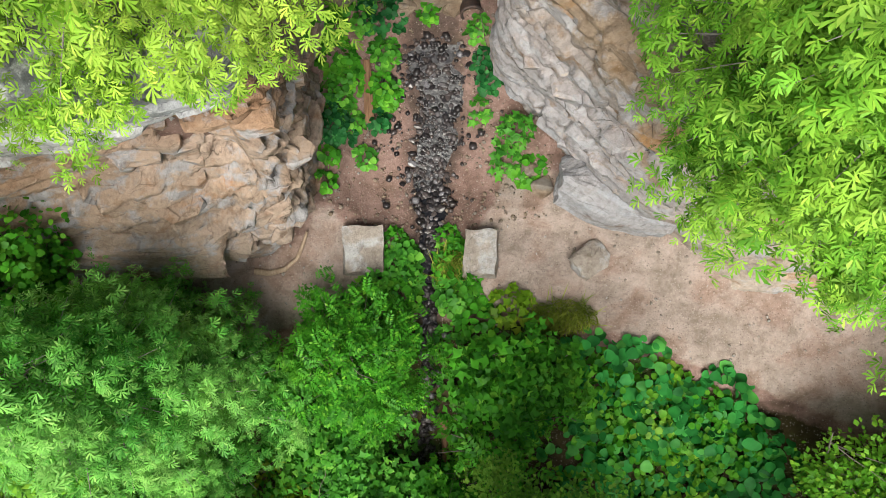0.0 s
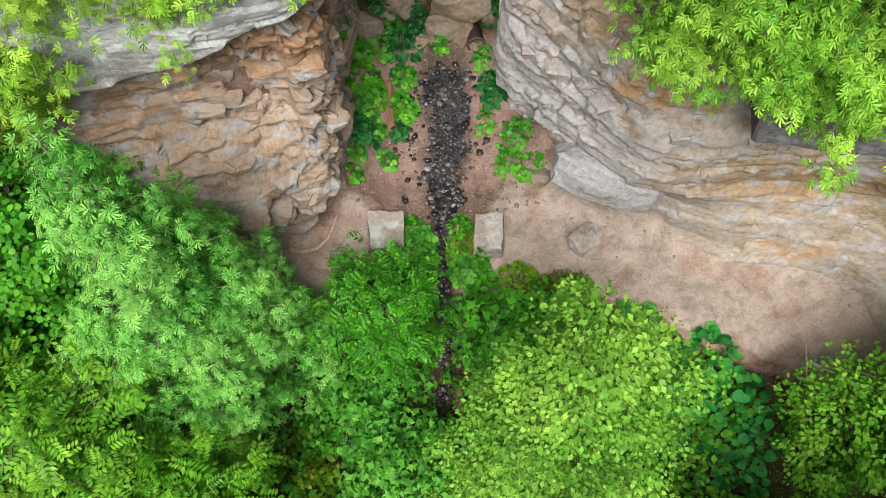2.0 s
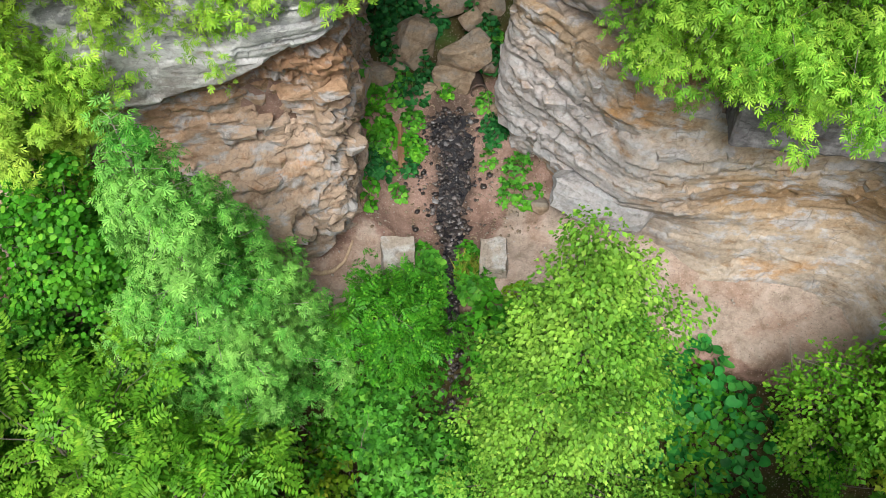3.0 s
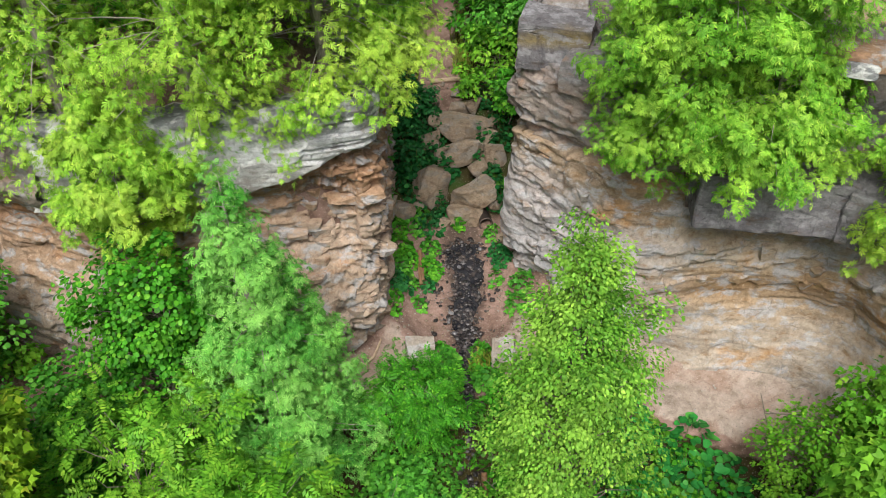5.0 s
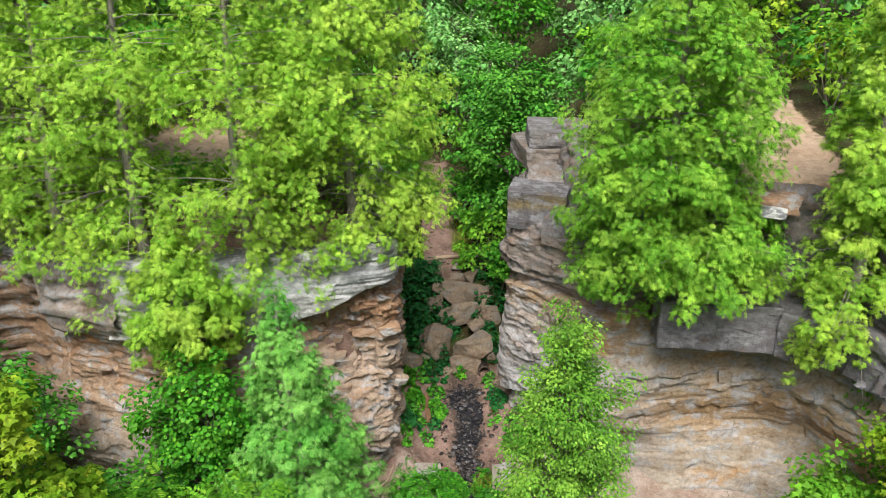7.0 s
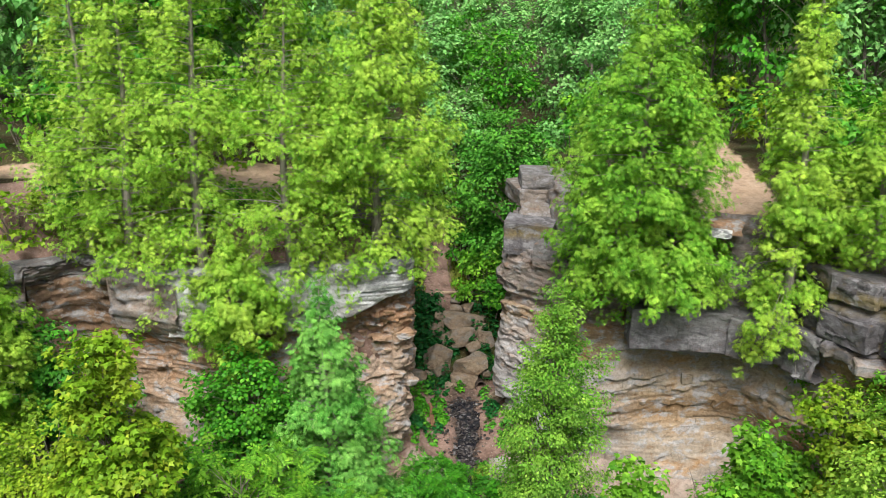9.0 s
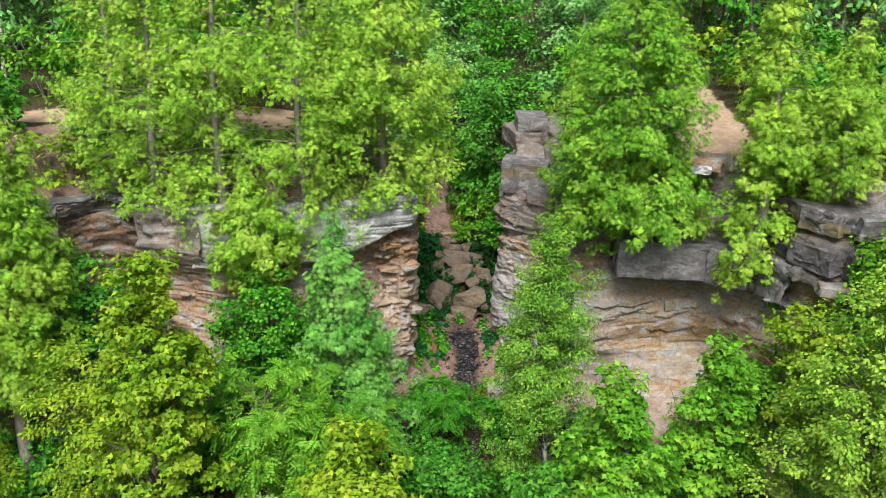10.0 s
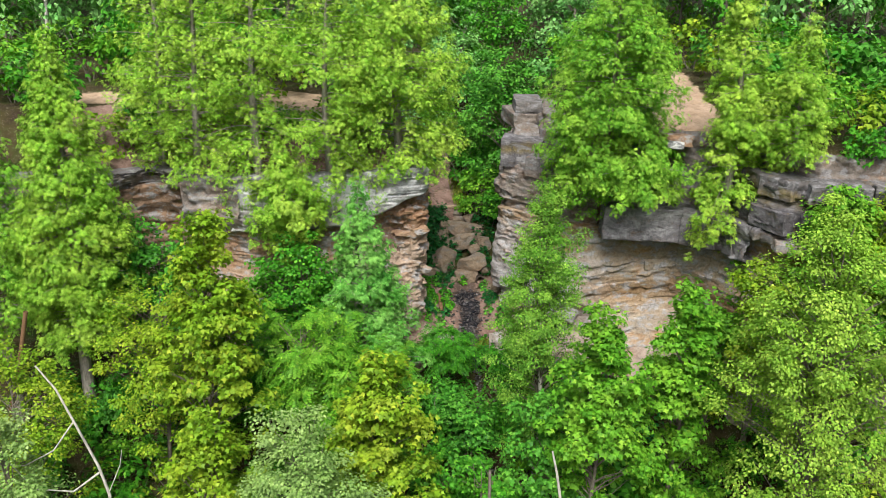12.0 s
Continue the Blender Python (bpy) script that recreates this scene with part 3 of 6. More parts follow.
def cliff(name, line, bottom, top, step, material, label, shape, seed, bed, block, warp=0.15, keep=None, roof=(0.15, 0.6, 1.3, 2.4), smooth=True, rubble=None, ledges=(), dip=0.0, grit=(0.12, 0.10, 0.065), swell=0.22, under=0.0):
    """A bedded, broken rock face along a plan line. bottom and top: height by (x, y); shape(x, y, z): metres outward;
    bed: (thinnest, thickest, block length, depth, joint); block: (width, height, depth); rubble: share of loose angular blocks by (x, y, z);
    grit: depths of the large, middle and small loose blocks; swell: depth of the slow bulges;
    under: how far the underside runs back."""
    rng = np.random.default_rng(seed)
    q, u, nrm = spread(line, step)
    if keep is not None:
        m = keep(q[:, 0], q[:, 1])
        q, u, nrm = q[m], u[m], nrm[m]
    x, y = q[:, 0], q[:, 1]
    zb, zt = bottom(x, y) + 0 * x, top(x, y) + 0 * x
    rows = int(np.max(zt - zb) / step) + 1
    F = np.linspace(0, 1, rows)[:, None]
    Z = zb + (zt - zb) * F
    U, XX, YY = u + 0 * Z, x + 0 * Z, y + 0 * Z
    zw = Z - dip * np.maximum(XX - 4.0, 0) + warp * wave(U * 0.6, Z * 0.5, seed) + 0.3 * warp * wave(U * 2.3, Z * 1.5, seed + 1)
    wob = 0.03 * wave(Z * 6, U * 5, seed + 2)
    b, joint, rise, tone_bed = beds(U + 0.25 * wave(Z * 2.3, U * 0.8, seed + 2), zw, bed[0], bed[1], bed[2], seed)
    b2, _, rise2, tone_thin = beds(U + 0.12 * wave(Z * 5, U, seed + 8), zw, bed[0] * 0.35, bed[1] * 0.35, bed[2] * 0.4, seed + 31)
    rough = np.clip(0.4 + 1.0 * wave(U * 0.8, Z * 1.2, seed + 4), 0.0, 1.2)
    loose = np.clip(0.0 * XX if rubble is None else rubble(XX, YY, Z), 0, 1)
    fade = np.clip(0.55 + 0.9 * wave(U * 0.9, Z * 0.9, seed + 5), 0.1, 1)
    bedded = bed[3] * fade * (b + 0.5 * (rise - 0.5)) - bed[4] * fade * np.clip(1 - joint / 0.035, 0, 1) + 0.3 * bed[3] * rough * (b2 + 0.6 * (rise2 - 0.5))
    big, _, tone_a = broken(XX + wob, YY + wob, zw, (block[0], block[1]), seed)
    mid, crack_b, tone_b = broken(XX - wob, YY + wob, zw + 0.3, (block[0] * 0.45, block[1] * 0.48), seed + 20)
    bits, _, tone_c = broken(XX, YY + 0.3, zw + 0.7, (block[0] * 0.21, block[1] * 0.24), seed + 40)
    off = bedded * (1 - 0.9 * loose) + block[2] * (big + 0.4 * rough * mid) * (1 - loose)
    patchy = np.clip(0.75 + 0.6 * wave(U * 1.4, Z * 1.3, seed + 9), 0.35, 1.2)
    off += loose * (grit[0] * big + patchy * (grit[1] * mid + grit[2] * bits) - 0.02 * crack_b)
    off += scallops(U, zw, ledges, seed) * np.clip((XX - 3.4) / 1.2, 0.15, 1)
    off += swell * wave(U * 0.55, Z * 0.6, seed + 7) + 0.03 * wave(U * 2.6, Z * 2.2, seed + 12) + 0.005 * rng.uniform(-1, 1, Z.shape)
    off += shape(XX, YY, Z)
    V = [np.stack([XX + nrm[:, 0] * off, YY + nrm[:, 1] * off, Z + 0.05 * wave(U * 2.1, Z * 2, seed + 3)], 2)]
    if under:
        foot = V[0][0]
        V.insert(0, np.stack([np.stack([foot[:, 0] - nrm[:, 0] * dd, foot[:, 1] - nrm[:, 1] * dd, foot[:, 2] + 0.05 + 0.04 * wave(u * 3, u * 0 + dd * 5, seed)], 1) for dd in (under, under * 0.6, under * 0.25)]))
    last = V[-1][-1]
    for dd in roof:
        V.append(np.stack([last[:, 0] - nrm[:, 0] * dd, last[:, 1] - nrm[:, 1] * dd, last[:, 2] + 0.1 - 0.15 * dd + 0.06 * wave(u * 3, u * 0 + dd * 3, seed)], 1)[None])
    V = np.concatenate(V)
    nr, nc = V.shape[:2]
    i = np.arange((nr - 1) * nc).reshape(nr - 1, nc)[:, :-1].ravel()
    faces = np.stack([i, i + 1, i + nc + 1, i + nc], 1)
    ob = mesh_object(name, V.reshape(-1, 3), faces, material, smooth=smooth)
    own = loose * (0.25 * tone_a + 0.4 * tone_b + 0.35 * tone_c) + (1 - loose) * (0.4 * tone_bed + 0.25 * tone_thin + 0.35 * tone_a)
    tone = np.concatenate([np.full((3 if under else 0, nc), 0.4), 0.03 + 0.97 * own, np.full((len(roof), nc), 0.5)])
    ob.data.attributes.new("tone", "FLOAT", "POINT").data.foreach_set("value", tone.ravel().astype(np.float32))
    return tagged(ob, label, "cliff", kind="structure"), V[:rows], nrm


def cap_foot(x, y):
    return np.where(y > 4.9, np.interp(y, [4.9, 6, 12], [6.35, 6.5, 6.6]), np.interp(x, [-30, -9, -6, -4.5, -3.2, -2.5], [4.8, 4.85, 5.0, 5.5, 6.1, 6.35]))


def west_shape(x, y, z):
    slot = np.clip((y - 4.6) / 0.6, 0, 1) * (x > -3.2)
    hollow = np.interp(x, [-9, -5, -4, -3.2, -2.6], [0.4, 0.6, 0.85, 0.6, 0.2]) * np.interp(z, [1.5, 2.5, 3.2, 4.6, 5.6], [0, 0.5, 1, 1, 0.6])
    corner = np.clip((x + 4.9) / 1.0, 0, 1)
    swell = np.interp(z, [-1.5, -0.4, 0.5, 1.2, 2.2, 3.4], [0.0, 0.0, 0.35, 0.55, 0.25, 0.0]) * (1 - corner) + np.interp(z, [-1.5, -0.4, 0.2, 0.9, 2.0, 3.4], [-0.45, -0.4, -0.1, 0.2, 0.1, 0.0]) * corner
    return swell * (1 - slot) - hollow * (1 - 0.8 * slot)


def west_cap_shape(x, y, z):
    slot = np.clip((y - 4.9) / 0.8, 0, 1)
    f = z - cap_foot(x, y)
    return np.interp(f, [0, 0.1, 0.16, 0.7, 1.6, 2.2], [-0.2, 0.0, 0.12, 0.18, 0.2, 0.12]) * (1 - slot) - 0.35 * slot


def east_shape(x, y, z):
    apron = np.clip((x - 4.5) / 1.5, 0, 1)
    return np.interp(z, [-1.5, -0.6, 0.2, 1.0, 1.7, 2.15, 2.5, 3.3, 4.1, 4.4], [1.1, 0.75, 0.4, 0.16, -0.02, -0.01, 0.10, 0.05, -0.02, -0.12]) * apron + np.interp(z, [-1.5, -0.2, 0.5, 1.4, 2.4, 4.4], [0.3, -0.15, -0.2, 0.2, 0.1, 0.0]) * (1 - apron)


def east_top(x, y):
    return np.where(x < 3.4, np.where(y > 8.6, 8.5, np.where(y > 6.2, 7.1, 6.9)), np.interp(x, [3.4, 3.5, 4.9, 5.0], [7.2, 6.5, 6.4, 4.5]))


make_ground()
WEST, WEST_V, WEST_N = cliff("cliff_west_face", WEST_LINE, lambda x, y: -1.6 + np.clip(y - 8, 0, 9) * 0.3, lambda x, y: cap_foot(x, y) + 0.08, 0.054, ROCK_WEST,
      "broken rusty tan limestone face in thin ledges", west_shape, 3, (0.25, 0.65, 1.5, 0.08, 0.03), (0.85, 0.36, 0.09), 0.12, keep=lambda x, y: (x > -17) & (y < 14), roof=(0.5, 1.0), smooth=False,
      rubble=lambda x, y, z: np.clip((x + 5.4) / 1.2, 0.15, 1) * np.clip((z + 0.2) / 0.8, 0.5, 1))
cliff("cliff_west_cap", WEST_LINE, cap_foot, lambda x, y: np.interp(x, [-20, -9, -3], [7.2, 7.3, 7.4]), 0.05, ROCK_CAP,
      "pale grey overhanging limestone cap with dark streaks", west_cap_shape, 5, (0.18, 0.5, 1.8, 0.06, 0.035), (1.5, 0.5, 0.06), 0.04, swell=0.1, keep=lambda x, y: (x > -10.6) & (y < 14), smooth=False, under=1.6)
cliff("cliff_west_far_cap", WEST_LINE, cap_foot, lambda x, y: 7.2 + 0 * x, 0.07, ROCK_TOWER,
      "brown shaded limestone slabs above the hollow", west_cap_shape, 6, (0.25, 0.6, 1.6, 0.14, 0.06), (1.2, 0.5, 0.14), 0.12, keep=lambda x, y: (x > -20) & (x < -10.1) & (y < 14), smooth=False, rubble=lambda x, y, z: 0.4 + 0 * x)
EAST, EAST_V, EAST_N = cliff("cliff_east_face", EAST_LINE, lambda x, y: -1.8 + 0 * x, lambda x, y: np.interp(x, [9.2, 9.8], [4.85, 6.0]), 0.05, ROCK_EAST,
      "bedded sandstone face, grey at the gully and tan and rusty along the path", east_shape, 11, (0.2, 0.6, 1.4, 0.04, 0.015), (1.6, 0.62, 0.05), 0.10, grit=(0.13, 0.08, 0.05), keep=lambda x, y: (x < 16) & (y < 13) & (y > -3), roof=(0.5, 1.0),
      smooth=False, rubble=lambda x, y, z: np.interp(x, [2.6, 5.0], [0.85, 0.08]), dip=0.13,
      ledges=[(0.9, 0.07, 0.5, 2.2), (1.75, 0.10, 0.5, 1.3), (2.15, 0.20, 0.7, 1.1), (2.45, 0.10, 0.3, 0.7), (2.7, 0.12, 0.45, 0.9), (3.0, 0.08, 0.25, 0.6), (3.15, 0.11, 0.4, 1.1), (3.5, 0.09, 0.3, 0.8), (3.75, 0.07, 0.2, 0.6), (3.95, 0.10, 0.3, 1.0), (4.25, 0.08, 0.2, 0.7)])
CAP, _, _ = cliff("cliff_east_cap", CAP_LINE, lambda x, y: 4.75 + 0 * x, lambda x, y: 6.25 + 0 * x, 0.06, ROCK_DARK,
      "dark grey weathered limestone cap blocks", lambda x, y, z: 0.35 + 0 * x, 13, (0.5, 1.0, 2.2, 0.10, 0.06), (1.4, 0.7, 0.12), 0.06,
      keep=lambda x, y: (x > 5.0) & (x < 10.15) & (y < 5), smooth=False, rubble=lambda x, y, z: 0.25 + 0 * x, under=2.2)
FAR_CAP, _, _ = cliff("cliff_east_far_cap", CAP_LINE, lambda x, y: 5.8 + 0 * x, lambda x, y: 8.3 + 0 * x, 0.06, ROCK_BLACK,
      "dark stacked limestone blocks with mossy ledges", lambda x, y, z: np.interp(z, [5.8, 6.2, 6.3, 7.3, 7.4, 7.6, 7.7, 8.3], [0.2, 0.2, -0.05, 0.05, -0.3, -0.3, -0.05, -0.1]) + 0 * x, 14, (0.5, 0.9, 1.0, 0.06, 0.06), (1.3, 0.75, 0.2), 0.02,
      keep=lambda x, y: (x > 9.7) & (x < 20) & (y < 2.2), smooth=False, rubble=lambda x, y, z: 0.4 + 0 * x, under=2.2)
TOWER, _, _ = cliff("cliff_east_tower", CAP_LINE, lambda x, y: 4.45 + 0 * x, east_top, 0.06, ROCK_TOWER,
      "grey stepped rock tower above the gully", lambda x, y, z: np.interp(z, [4.4, 4.6, 5.1, 5.3, 6.8, 8.0, 9.4], [-0.2, -0.4, -0.4, -0.1, -0.1, -0.25, -0.5]) + 0 * x, 15,
      (0.3, 0.8, 1.1, 0.05, 0.02), (1.3, 0.7, 0.12), 0.06, grit=(0.2, 0.1, 0.04), keep=lambda x, y: (x < 5.15) & (y > 4.4) & (y < 13), smooth=False, rubble=lambda x, y, z: 0.6 + 0 * x)
cliff("cliff_east_upper", UPPER_LINE, lambda x, y: 5.9 + 0 * x, lambda x, y: 9.12 + 0 * x, 0.08, ROCK_TOWER,
      "brown upper rock ledges behind the cedars", lambda x, y, z: np.interp(z, [6, 9], [0.25, 0.0]) + 0 * x, 17, (0.25, 0.8, 1.5, 0.12, 0.06), (1.2, 0.5, 0.12), 0.1, keep=lambda x, y: (x < 24) & (y < 12), smooth=False)


# ---- plants ----
UP = np.array([0.0, 0.0, 1.0])


def diamond(w=0.34, fold=0.1):
    return np.array([(0, 0, 0), (w, 0.5, fold), (0, 1, 0), (-w, 0.5, fold)]), np.array([(0, 1, 2), (0, 2, 3)])


def fan():
    """A flat cedar spray: short blades fanned along one stem, drooping at their tips."""
    v, f = [], []
    for y0, a, ln, w in ((0.25, 4, 0.8, 0.12), (0.0, 66, 0.56, 0.12), (0.05, -58, 0.6, 0.12), (0.15, 34, 0.68, 0.12), (0.22, -28, 0.66, 0.12)):
        d, q = np.array([math.sin(radians(a)), math.cos(radians(a)), -0.22]), np.array([math.cos(radians(a)), -math.sin(radians(a)), 0])
        b = np.array([0, y0, 0])
        o = len(v)
        v += [b - d * 0.15 - q * 0.02, b + d * ln * 0.72 + q * w, b + d * ln - q * w * 0.55]
        f += [(o, o + 1, o + 2)]
    return np.array(v), np.array(f)


def feather(pairs=5):
    """A compound leaf: leaflets in pairs along a stalk."""
    v, f = [], []
    for k in range(pairs * 2 + 1):
        side = 0 if k == pairs * 2 else (1 if k % 2 else -1)
        y0 = 0.12 + 0.76 * (k // 2) / pairs
        d = np.array([side * 0.9, 0.45, -0.1]) if side else np.array([0, 1.0, -0.1])
        d = d / np.linalg.norm(d)
        s = np.array([d[1], -d[0], 0])
        b, ln = np.array([0, y0, -0.15 * y0 * y0]), 0.32
        o = len(v)
        v += [b, b + d * ln * 0.5 + s * 0.07, b + d * ln, b + d * ln * 0.5 - s * 0.07]
        f += [(o, o + 1, o + 2), (o, o + 2, o + 3)]
    return np.array(v), np.array(f)


def lobed():
    """A maple-like leaf with three pointed lobes."""
    return np.array([(0, 0, 0), (0.6, 0.36, -0.06), (0.24, 0.5, 0.04), (0, 1, -0.06), (-0.24, 0.5, 0.04), (-0.6, 0.36, -0.06)]), np.array([(0, 1, 2), (0, 2, 3), (0, 3, 4), (0, 4, 5)])


def heart():
    """A broad round leaf."""
    rim = [(0.0, -0.05), (0.42, 0.0), (0.55, 0.38), (0.34, 0.8), (0.0, 1.0), (-0.34, 0.8), (-0.55, 0.38), (-0.42, 0.0)]
    v = [(x, y, 0.10 * (abs(x) * 2) ** 2 - 0.06) for x, y in rim]
    return np.array(v), np.array([(0, k, k + 1) for k in range(1, 7)])


def oval():
    """A small rounded leaf."""
    return np.array([(0, 0, 0), (0.42, 0.25, 0.04), (0.36, 0.7, 0.03), (0, 1.0, -0.05), (-0.36, 0.7, 0.03), (-0.42, 0.25, 0.04)]), np.array([(0, 1, 5), (1, 2, 5), (2, 4, 5), (2, 3, 4)])


def blade():
    return np.array([(-0.02, 0, 0), (0.02, 0, 0), (0.016, 0.6, 0.08), (-0.016, 0.6, 0.08), (0, 1, -0.06)]), np.array([(0, 1, 2), (0, 2, 3), (3, 2, 4)])


DIAMOND, FAN, FEATHER, LOBED, HEART, OVAL, BLADE = diamond(), fan(), feather(), lobed(), heart(), oval(), blade()


def leaves(name, centers, normals, heads, sizes, template, material, parent):
    """Leaves joined to one mesh. heads: the way each leaf points; normals: its upper side."""
    tv, tf = template
    n = len(centers)
    nz = normals / (np.linalg.norm(normals, axis=1, keepdims=True) + 1e-9)
    hy = heads - nz * (heads * nz).sum(1, keepdims=True)
    hy /= np.linalg.norm(hy, axis=1, keepdims=True) + 1e-9
    hx = np.cross(hy, nz)
    V = (centers[:, None, :] + sizes[:, None, None] * (tv[None, :, 0:1] * hx[:, None, :] + tv[None, :, 1:2] * hy[:, None, :] + tv[None, :, 2:3] * nz[:, None, :]))
    F = tf[None, :, :] + (np.arange(n) * len(tv))[:, None, None]
    return mesh_object(name, V.reshape(-1, 3), F.reshape(-1, 3), material, parent)


def tube(paths, radii, sides=6):
    """Tapered tubes along polylines, as arrays for one mesh."""
    V, F = [], []
    for pts, (r0, r1) in zip(paths, radii):
        pts = np.asarray(pts, float)
        m = len(pts)
        d = np.gradient(pts, axis=0)
        d /= np.linalg.norm(d, axis=1, keepdims=True) + 1e-9
        ref = np.where(np.abs(d[:, 2:3]) > 0.9, np.array([[1.0, 0, 0]]), np.array([[0, 0, 1.0]]))
        a = np.cross(d, ref)
        a /= np.linalg.norm(a, axis=1, keepdims=True) + 1e-9
        b = np.cross(d, a)
        o = len(V)
        for k in range(m):
            r = r0 + (r1 - r0) * k / (m - 1)
            for s in range(sides):
                t = 2 * math.pi * s / sides
                V.append(pts[k] + r * (math.cos(t) * a[k] + math.sin(t) * b[k]))
        for k in range(m - 1):
            for s in range(sides):
                s2 = (s + 1) % sides
                F.append((o + k * sides + s, o + k * sides + s2, o + (k + 1) * sides + s2, o + (k + 1) * sides + s))
    return np.array(V), np.array(F)


def unit(rng, n):
    v = rng.normal(size=(n, 3))
    return v / np.linalg.norm(v, axis=1, keepdims=True)


def root(name, x, y, z):
    ob = new(name)
    ob.location = (x, y, z)
    return ob


def clump(rng, center, radius, out, m, size, flat, droop, ball=0.75, stray=0.62):
    """One tuft: places, upper sides, pointing ways and sizes of its leaves."""
    d = unit(rng, m) * (rng.uniform(0, 1, m) ** 0.45)[:, None] * radius
    d[:, 2] *= flat
    o = d / radius + 0.6 * out
    return (center + d, UP * 0.8 + ball * o + rng.normal(0, stray, (m, 3)), o + rng.normal(0, 0.45, (m, 3)) - UP * droop, size * rng.uniform(0.65, 1.3, m))


def cedar(name, x, y, z, height, radius, seed, material, label, count=9000, size=0.145, low=0.06, bare=0.0, lean=(0, 0), group="", tip=1.75, hang=0.0, opening=None, even=0.0):
    """A cedar: straight tapered trunk, limbs that rise and droop, tufts of flat sprays along their outer parts.
    bare: share of thinly leaved limbs; hang: how far the lowest limbs reach down below the foot;
    opening: (x, y, z, rx, ry, rz) of a gap between the limbs that bears no sprays."""
    rng = np.random.default_rng(seed)
    top = root(name, x, y, z)
    k = np.linspace(0, 1, 12)
    bend = np.stack([lean[0] * k * height + 0.12 * np.sin(k * 5 + seed), lean[1] * k * height + 0.12 * np.cos(k * 4 + seed), k * height * 0.985 - 0.3], 1)
    paths, radii = [bend], [(0.016 * height + 0.03, 0.012)]
    nb = int(17 * height)
    parts = []
    hs = low + (1 - low) * ((np.arange(nb) + rng.uniform(0, 1, nb)) / nb)
    prof = np.minimum(1.0, (1 - hs) * tip) ** 0.75 * np.minimum(1.0, 0.65 + 3 * (hs - low))
    L = np.maximum(0.22, radius * prof * rng.uniform(0.55 + 0.27 * even, 1.15 - 0.07 * even, nb))
    share = L ** 1.3 / (L ** 1.3).sum()
    for h, ln, sh in zip(hs, L, share):
        az = rng.uniform(0, 2 * math.pi)
        start = np.array([np.interp(h, k, bend[:, i]) for i in range(3)])
        d = np.array([math.cos(az), math.sin(az), 0])
        f = np.linspace(0, 1, 5)
        sag = 0.38 + hang * max(0, 1 - h * 4)
        limb = start + d * ln * f[:, None] + UP * (ln * (0.34 * f - sag * f * f + 0.14 * f ** 4))[:, None]
        mid = limb[2] + np.array([x, y, z])
        if opening and sum(((mid[i] - opening[i]) / opening[3 + i]) ** 2 for i in range(3)) < 1.4:
            continue
        paths.append(limb)
        radii.append((0.006 + 0.008 * ln, 0.003))
        thin = rng.uniform() < bare and h > 0.2
        m = sh * count * (0.3 if thin else 1.0)
        tufts = max(2, int(round(ln * 4.2)))
        for _ in range(tufts):
            fr = rng.uniform(0.1, 1.0) ** 0.6 if not thin else rng.uniform(0.6, 1.0)
            side = np.array([-d[1], d[0], 0]) * rng.normal(0, 0.30) * ln * (1.1 - 0.6 * fr)
            c = np.array([np.interp(fr, f, limb[:, i]) for i in range(3)]) + side - UP * 0.2 * np.linalg.norm(side) + UP * rng.normal(0, 0.22)
            r = rng.uniform(0.17, 0.38) * (0.8 + 0.12 * ln)
            if opening and sum(((c[i] + (x, y, z)[i] - opening[i]) / (opening[3 + i] + 0.8 * r)) ** 2 for i in range(3)) < 1:
                continue
            parts.append(clump(rng, c, r, d * 0.8 + UP * 0.2, max(5, int(1.75 * m / tufts)), size, 0.9, 0.3, 1.1, 0.5))
    v, f = tube(paths, radii, 4)
    mesh_object("trunk", v, f, BARK_CEDAR, top, smooth=True)
    C, N, H, S = (np.concatenate(c) for c in zip(*parts))
    leaves("crown", C, N, H, S, FAN, material, top)
    return tagged(top, label, "tree", group)


